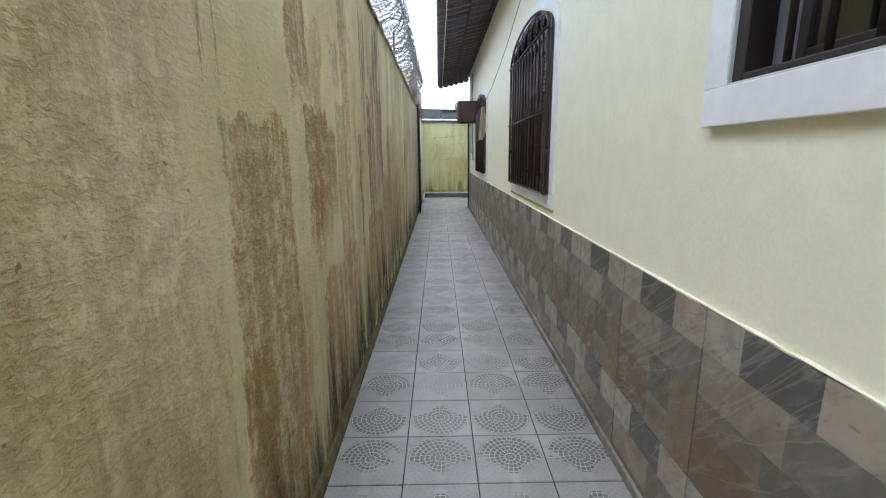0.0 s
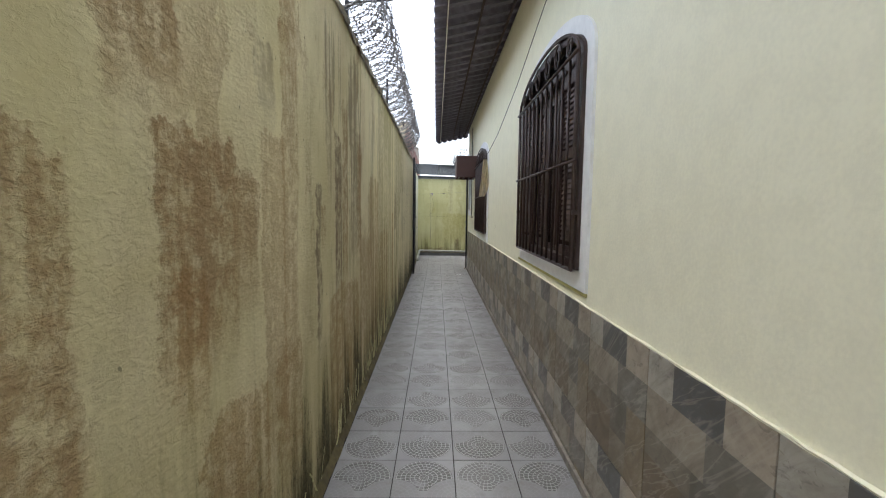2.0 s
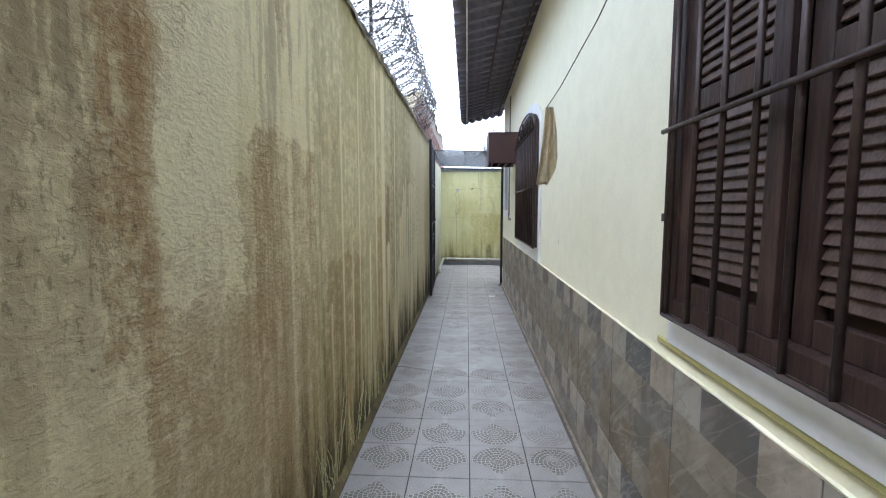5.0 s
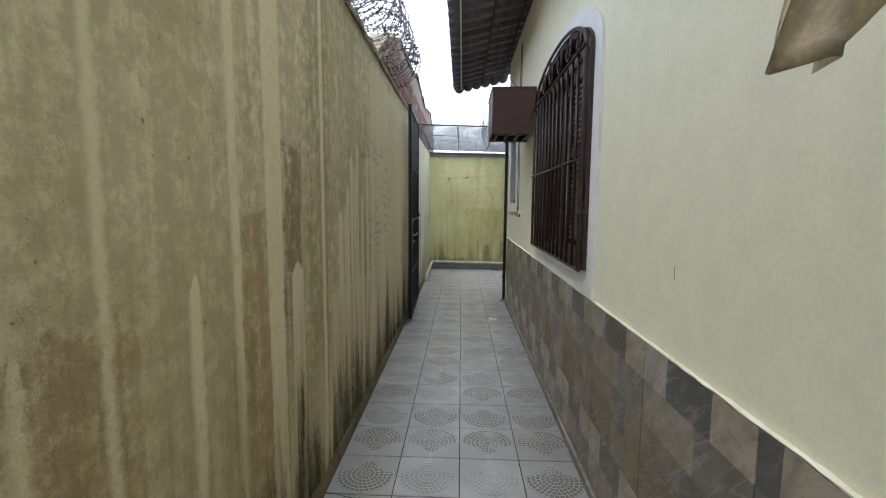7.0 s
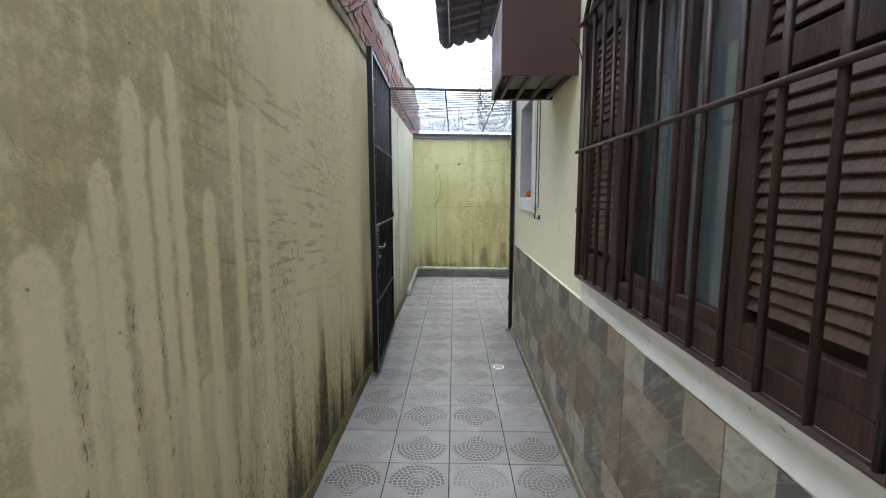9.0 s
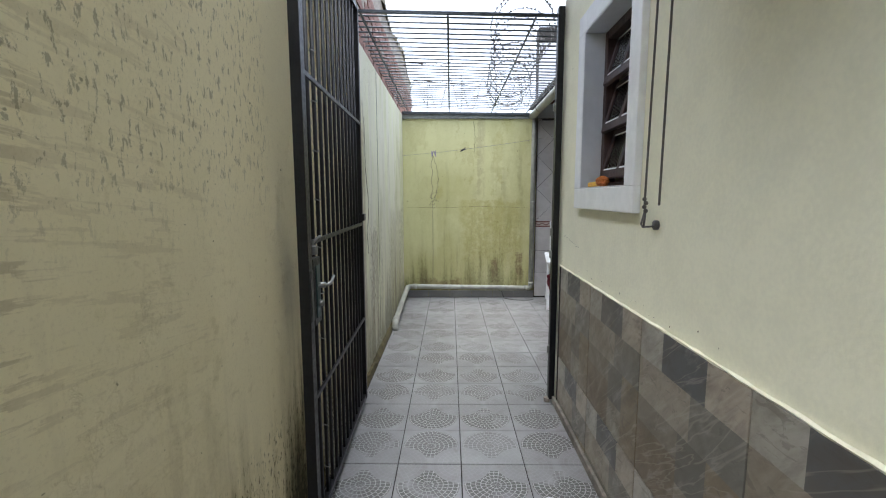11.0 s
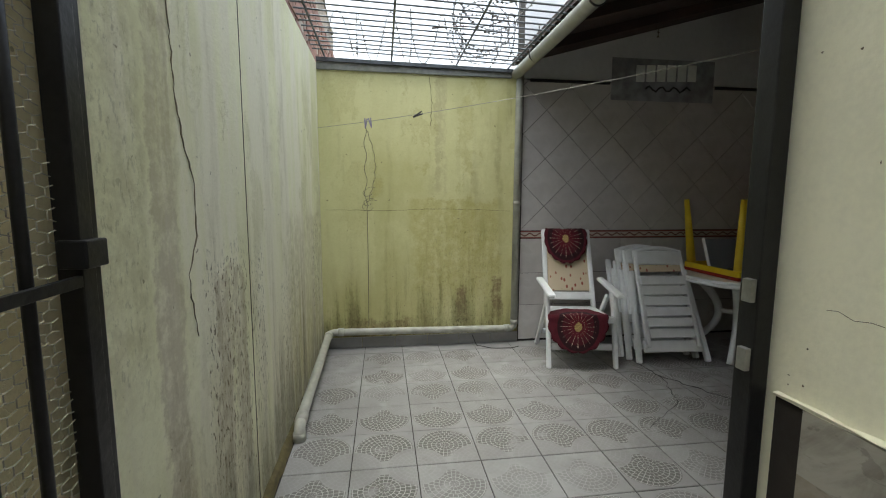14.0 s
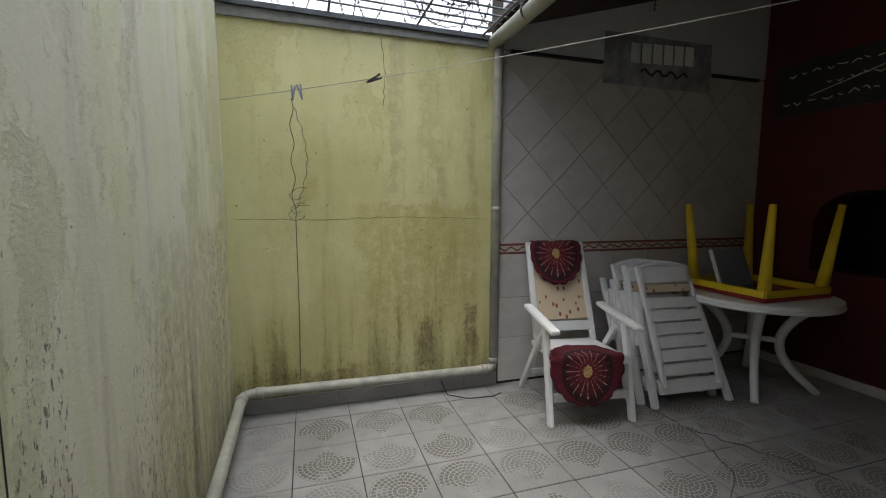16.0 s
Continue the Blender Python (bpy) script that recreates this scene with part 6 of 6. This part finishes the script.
# ---- strip of mortar along the foot of the boundary wall ----
bm = B()
random.seed(17)
rows = []
for i in range(260):
    y = Y0 + (FY - 0.02 - Y0) * i / 259
    j = random.uniform
    rows.append([bm.verts.new((LX - 0.01, y, 0.055 + j(-0.02, 0.012))), bm.verts.new((LX + 0.014 + j(-0.006, 0.006), y, 0.03 + j(-0.008, 0.008))), bm.verts.new((LX + 0.03 + j(-0.006, 0.006), y, -0.003))])
for a, b in zip(rows, rows[1:]):
    for k in range(2):
        bm.faces.new((a[k], b[k], b[k + 1], a[k + 1]))
structure("trim_foot", bm, plain("mossy_mortar", lin(88, 80, 52), 0.95, grain=24, vary=0.4, bump=0.7), "mossy mortar fillet at the wall foot", "trim")
bm = B()
box(bm, RX - 0.03, RX - 0.011, Y0, GY - 0.04, 0.002, 0.05, 0.004)
structure("baseboard_house", bm, plain("stained_mortar", lin(124, 118, 108), 0.9, grain=24, vary=0.35, bump=0.5), "stained mortar strip under the wall tiles", "baseboard")
# rough top edge of the dado
bm = B()
random.seed(23)
rows = []
for i in range(300):
    y = Y0 + (GY - 0.05 - Y0) * i / 299
    j = random.uniform
    rows.append([bm.verts.new((RX - 0.0112, y, DADO + j(-0.004, 0.001))), bm.verts.new((RX - 0.013 + j(-0.003, 0.002), y, DADO + 0.004 + j(-0.002, 0.002))), bm.verts.new((RX - 0.001, y, DADO + 0.005 + j(-0.003, 0.003)))])
for a, b in zip(rows, rows[1:]):
    for k in range(2):
        bm.faces.new((a[k], b[k], b[k + 1], a[k + 1]))
structure("trim_dado", bm, M_house, "uneven cream grout line along the wall tiles", "trim")

# ---- pieces: wall tiles of the dado ----
bm = B()
box(bm, RX - 0.004, RX - 0.0005, Y0, GY - 0.05, 0.0, DADO)
dado = structure("dado", bm, M_grout_dado, "stone patchwork tiles along the foot of the house wall", "wall tiles")


def dado_mesh(w, zlo, zhi):
    bm = B()
    box(bm, -0.0075, 0, 0.002, w - 0.002, zlo + 0.002, zhi - 0.002)
    es = [e for e in bm.edges if all(v.co.x < -0.004 for v in e.verts)]
    bmesh.ops.bevel(bm, geom=es, offset=0.0015, segments=1, affect="EDGES")
    return mesh_of(bm, "wall_tile", M_dado)


DW = 0.598
full, low = dado_mesh(DW, 0.0, DW), dado_mesh(DW, DW - 0.367, DW)
seams = [2.915 + DW * k for k in range(-7, 9)] + [9.15 + DW * k for k in range(-2, 7)]
seams.sort()
for i, y in enumerate(seams):
    nxt = seams[i + 1] if i + 1 < len(seams) else GY - 0.055
    w = min(DW, nxt - y)
    ms = (full, low) if w > DW - 0.01 else (dado_mesh(w, 0.0, DW), dado_mesh(w, DW - 0.367, DW))
    for me, z in ((ms[0], DADO - DW), (ms[1], DADO - DW - DW)):
        ob = new("wall_tile", me)
        ob.parent = dado
        ob.location = (RX - 0.004, y, z)

# ---- pieces: tiled wall of the covered area ----


def diamond_clip(poly, x0, x1, z0, z1):
    """Cut a convex outline to a rectangle."""
    for axis, lim, sgn in ((0, x0, 1), (0, x1, -1), (1, z0, 1), (1, z1, -1)):
        out = []
        for i, p in enumerate(poly):
            q = poly[(i + 1) % len(poly)]
            a, b = (p[axis] - lim) * sgn, (q[axis] - lim) * sgn
            if a >= 0:
                out.append(p)
            if a * b < 0:
                t = a / (a - b)
                out.append((p[0] + (q[0] - p[0]) * t, p[1] + (q[1] - p[1]) * t))
        poly = out
        if len(poly) < 3:
            return []
    return poly


def flat_piece(poly, parent, mat, name):
    cx = sum(p[0] for p in poly) / len(poly)
    cz = sum(p[1] for p in poly) / len(poly)
    bm = B()
    f = [bm.verts.new((p[0] - cx, -0.006, p[1] - cz)) for p in poly]
    b = [bm.verts.new((p[0] - cx, 0.0, p[1] - cz)) for p in poly]
    try:
        bm.faces.new(f)
    except ValueError:
        bm.free()
        return
    for i in range(len(poly)):
        j = (i + 1) % len(poly)
        bm.faces.new((f[i], b[i], b[j], f[j]))
    ob = new(name, mesh_of(bm, name, mat))
    ob.parent = parent
    ob.location = (cx, FY - 0.001, cz)


HD = 0.2185
g = 0.003
for i in range(-2, 14):
    for j in range(-2, 10):
        if (i + j) % 2:
            continue
        cx, cz = 2.346 + (i - 1) * HD + HD, 1.732 + (j - 2) * HD
        d = HD - g
        poly = diamond_clip([(cx - d, cz), (cx, cz - d), (cx + d, cz), (cx, cz + d)], 1.908, RW_X - 0.004, 1.068, 2.432)
        if poly and len(poly) > 2:
            flat_piece(poly, wall_tiled, M_wtile, "wall_tile")
for r, (za, zb) in enumerate(((0.02, 0.353), (0.357, 0.66), (0.664, 0.988))):
    for k in range(8):
        xa = 1.908 + 0.335 * k
        xb = min(xa + 0.331, RW_X - 0.004)
        flat_piece([(xa, za), (xb, za), (xb, zb), (xa, zb)], wall_tiled, M_wtile, "wall_tile")
for k in range(8):
    xa = 1.908 + 0.335 * k
    xb = min(xa + 0.333, RW_X - 0.004)
    flat_piece([(xa, 0.993), (xb, 0.993), (xb, 1.063), (xa, 1.063)], wall_tiled, M_frieze, "frieze_tile")

# ---- pieces: roof tiles of the eave ----
bm = B()
tn = math.tan(slope)
vs = [[bm.verts.new((x, y, 0.14 + tn * x + h)) for x in (0.03, 1.22) for h in (0.0, 0.02)] for y in (Y0 + 0.01, EYE_END - 0.02)]
a, b = vs
for f in ((a[0], a[2], a[3], a[1]), (b[0], b[1], b[3], b[2]), (a[0], b[0], b[2], a[2]), (a[1], a[3], b[3], b[1]), (a[0], a[1], b[1], b[0]), (a[2], b[2], b[3], a[3])):
    bm.faces.new(f)
part("underlay", bm, M_rafter, roof, "dark boarding above the tiles", local=True)
rt = roof_tile_mesh()
rows_y = int((EYE_END - Y0) / 0.236)
random.seed(41)
for c in range(3):
    for i in range(rows_y):
        ob = new("roof_tile", rt)
        ob.parent = roof
        ob.matrix_basis = Matrix.Translation((0.40 * c, EYE_END - 0.236 * (i + 1), 0.02 + math.tan(slope) * 0.40 * c + 0.02 * c)) @ Matrix.Rotation(-slope + radians(random.uniform(-1, 1)), 4, "Y")

# ---- pieces: bricks of the neighbour's wall ----
bm = B()
box(bm, -0.012, 0.006, 0.004, 0.216, 0.004, 0.066)
bk = mesh_of(bm, "brick", M_brick)
random.seed(51)
count = 0
for r in range(14):
    z = 2.46 + 0.072 * r
    y = BY0 - (0.11 if r % 2 else 0)
    while y < BY1:
        if z + 0.066 < brick_top(y + 0.1) + 0.02 and y > BY0 and count < 300:
            ob = new("brick", bk)
            ob.parent = neighbour
            ob.location = Vector((BX - 0.012 + random.uniform(-0.006, 0.006), y, z)) - BASE[neighbour.name]
            ob.rotation_euler = (radians(random.uniform(-1.5, 1.5)), 0, radians(random.uniform(-1.5, 1.5)))
            count += 1
        y += 0.222

# ---- pieces: floor tiles ----
bm = B()
box(bm, -TILE / 2 + 0.0027, TILE / 2 - 0.0027, -TILE / 2 + 0.0027, TILE / 2 - 0.0027, -0.006, 0.0)
es = [e for e in bm.edges if all(v.co.z > -0.001 for v in e.verts)]
bmesh.ops.bevel(bm, geom=es, offset=0.002, segments=1, affect="EDGES")
ft = mesh_of(bm, "floor_tile", M_floor)
FX0 = 0.456
FY0 = 4.333
random.seed(61)
rest = B()


def floor_piece(x0, x1, y0, y1, flip):
    """A whole tile, or a cut one at the walls."""
    if x1 - x0 > TILE - 0.004 and y1 - y0 > TILE - 0.004:
        ob = new("floor_tile", ft)
        ob.location = ((x0 + x1) / 2, (y0 + y1) / 2, random.uniform(-0.0008, 0.0008))
        ob.rotation_euler = (radians(random.uniform(-0.15, 0.15)), radians(random.uniform(-0.15, 0.15)), math.pi if flip else 0)
        ob.parent = floor
        return
    box(rest, x0 + 0.002, x1 - 0.002, y0 + 0.002, y1 - 0.002, -0.006, 0.0)


for j in range(-17, 37):
    ya = FY0 + j * TILE
    yb = min(ya + TILE, FY - 0.002)
    if yb - ya < 0.02:
        continue
    xs = [LX + 0.02, 0.121] + [0.121 + TILE * i for i in range(1, 5)]
    if ya > GY - 0.1:
        xs = [LX + 0.02, 0.121] + [0.121 + TILE * i for i in range(1, 13)] + [RW_X - 0.004]
    for xa, xb in zip(xs, xs[1:]):
        if xb - xa > 0.012:
            floor_piece(xa, xb, ya, yb, j % 2 == 0)
part("cut_tiles", rest, plain("grey_cut_tile", lin(138, 137, 136), 0.4, grain=14, vary=0.16), floor, "narrow cut tiles along the walls")
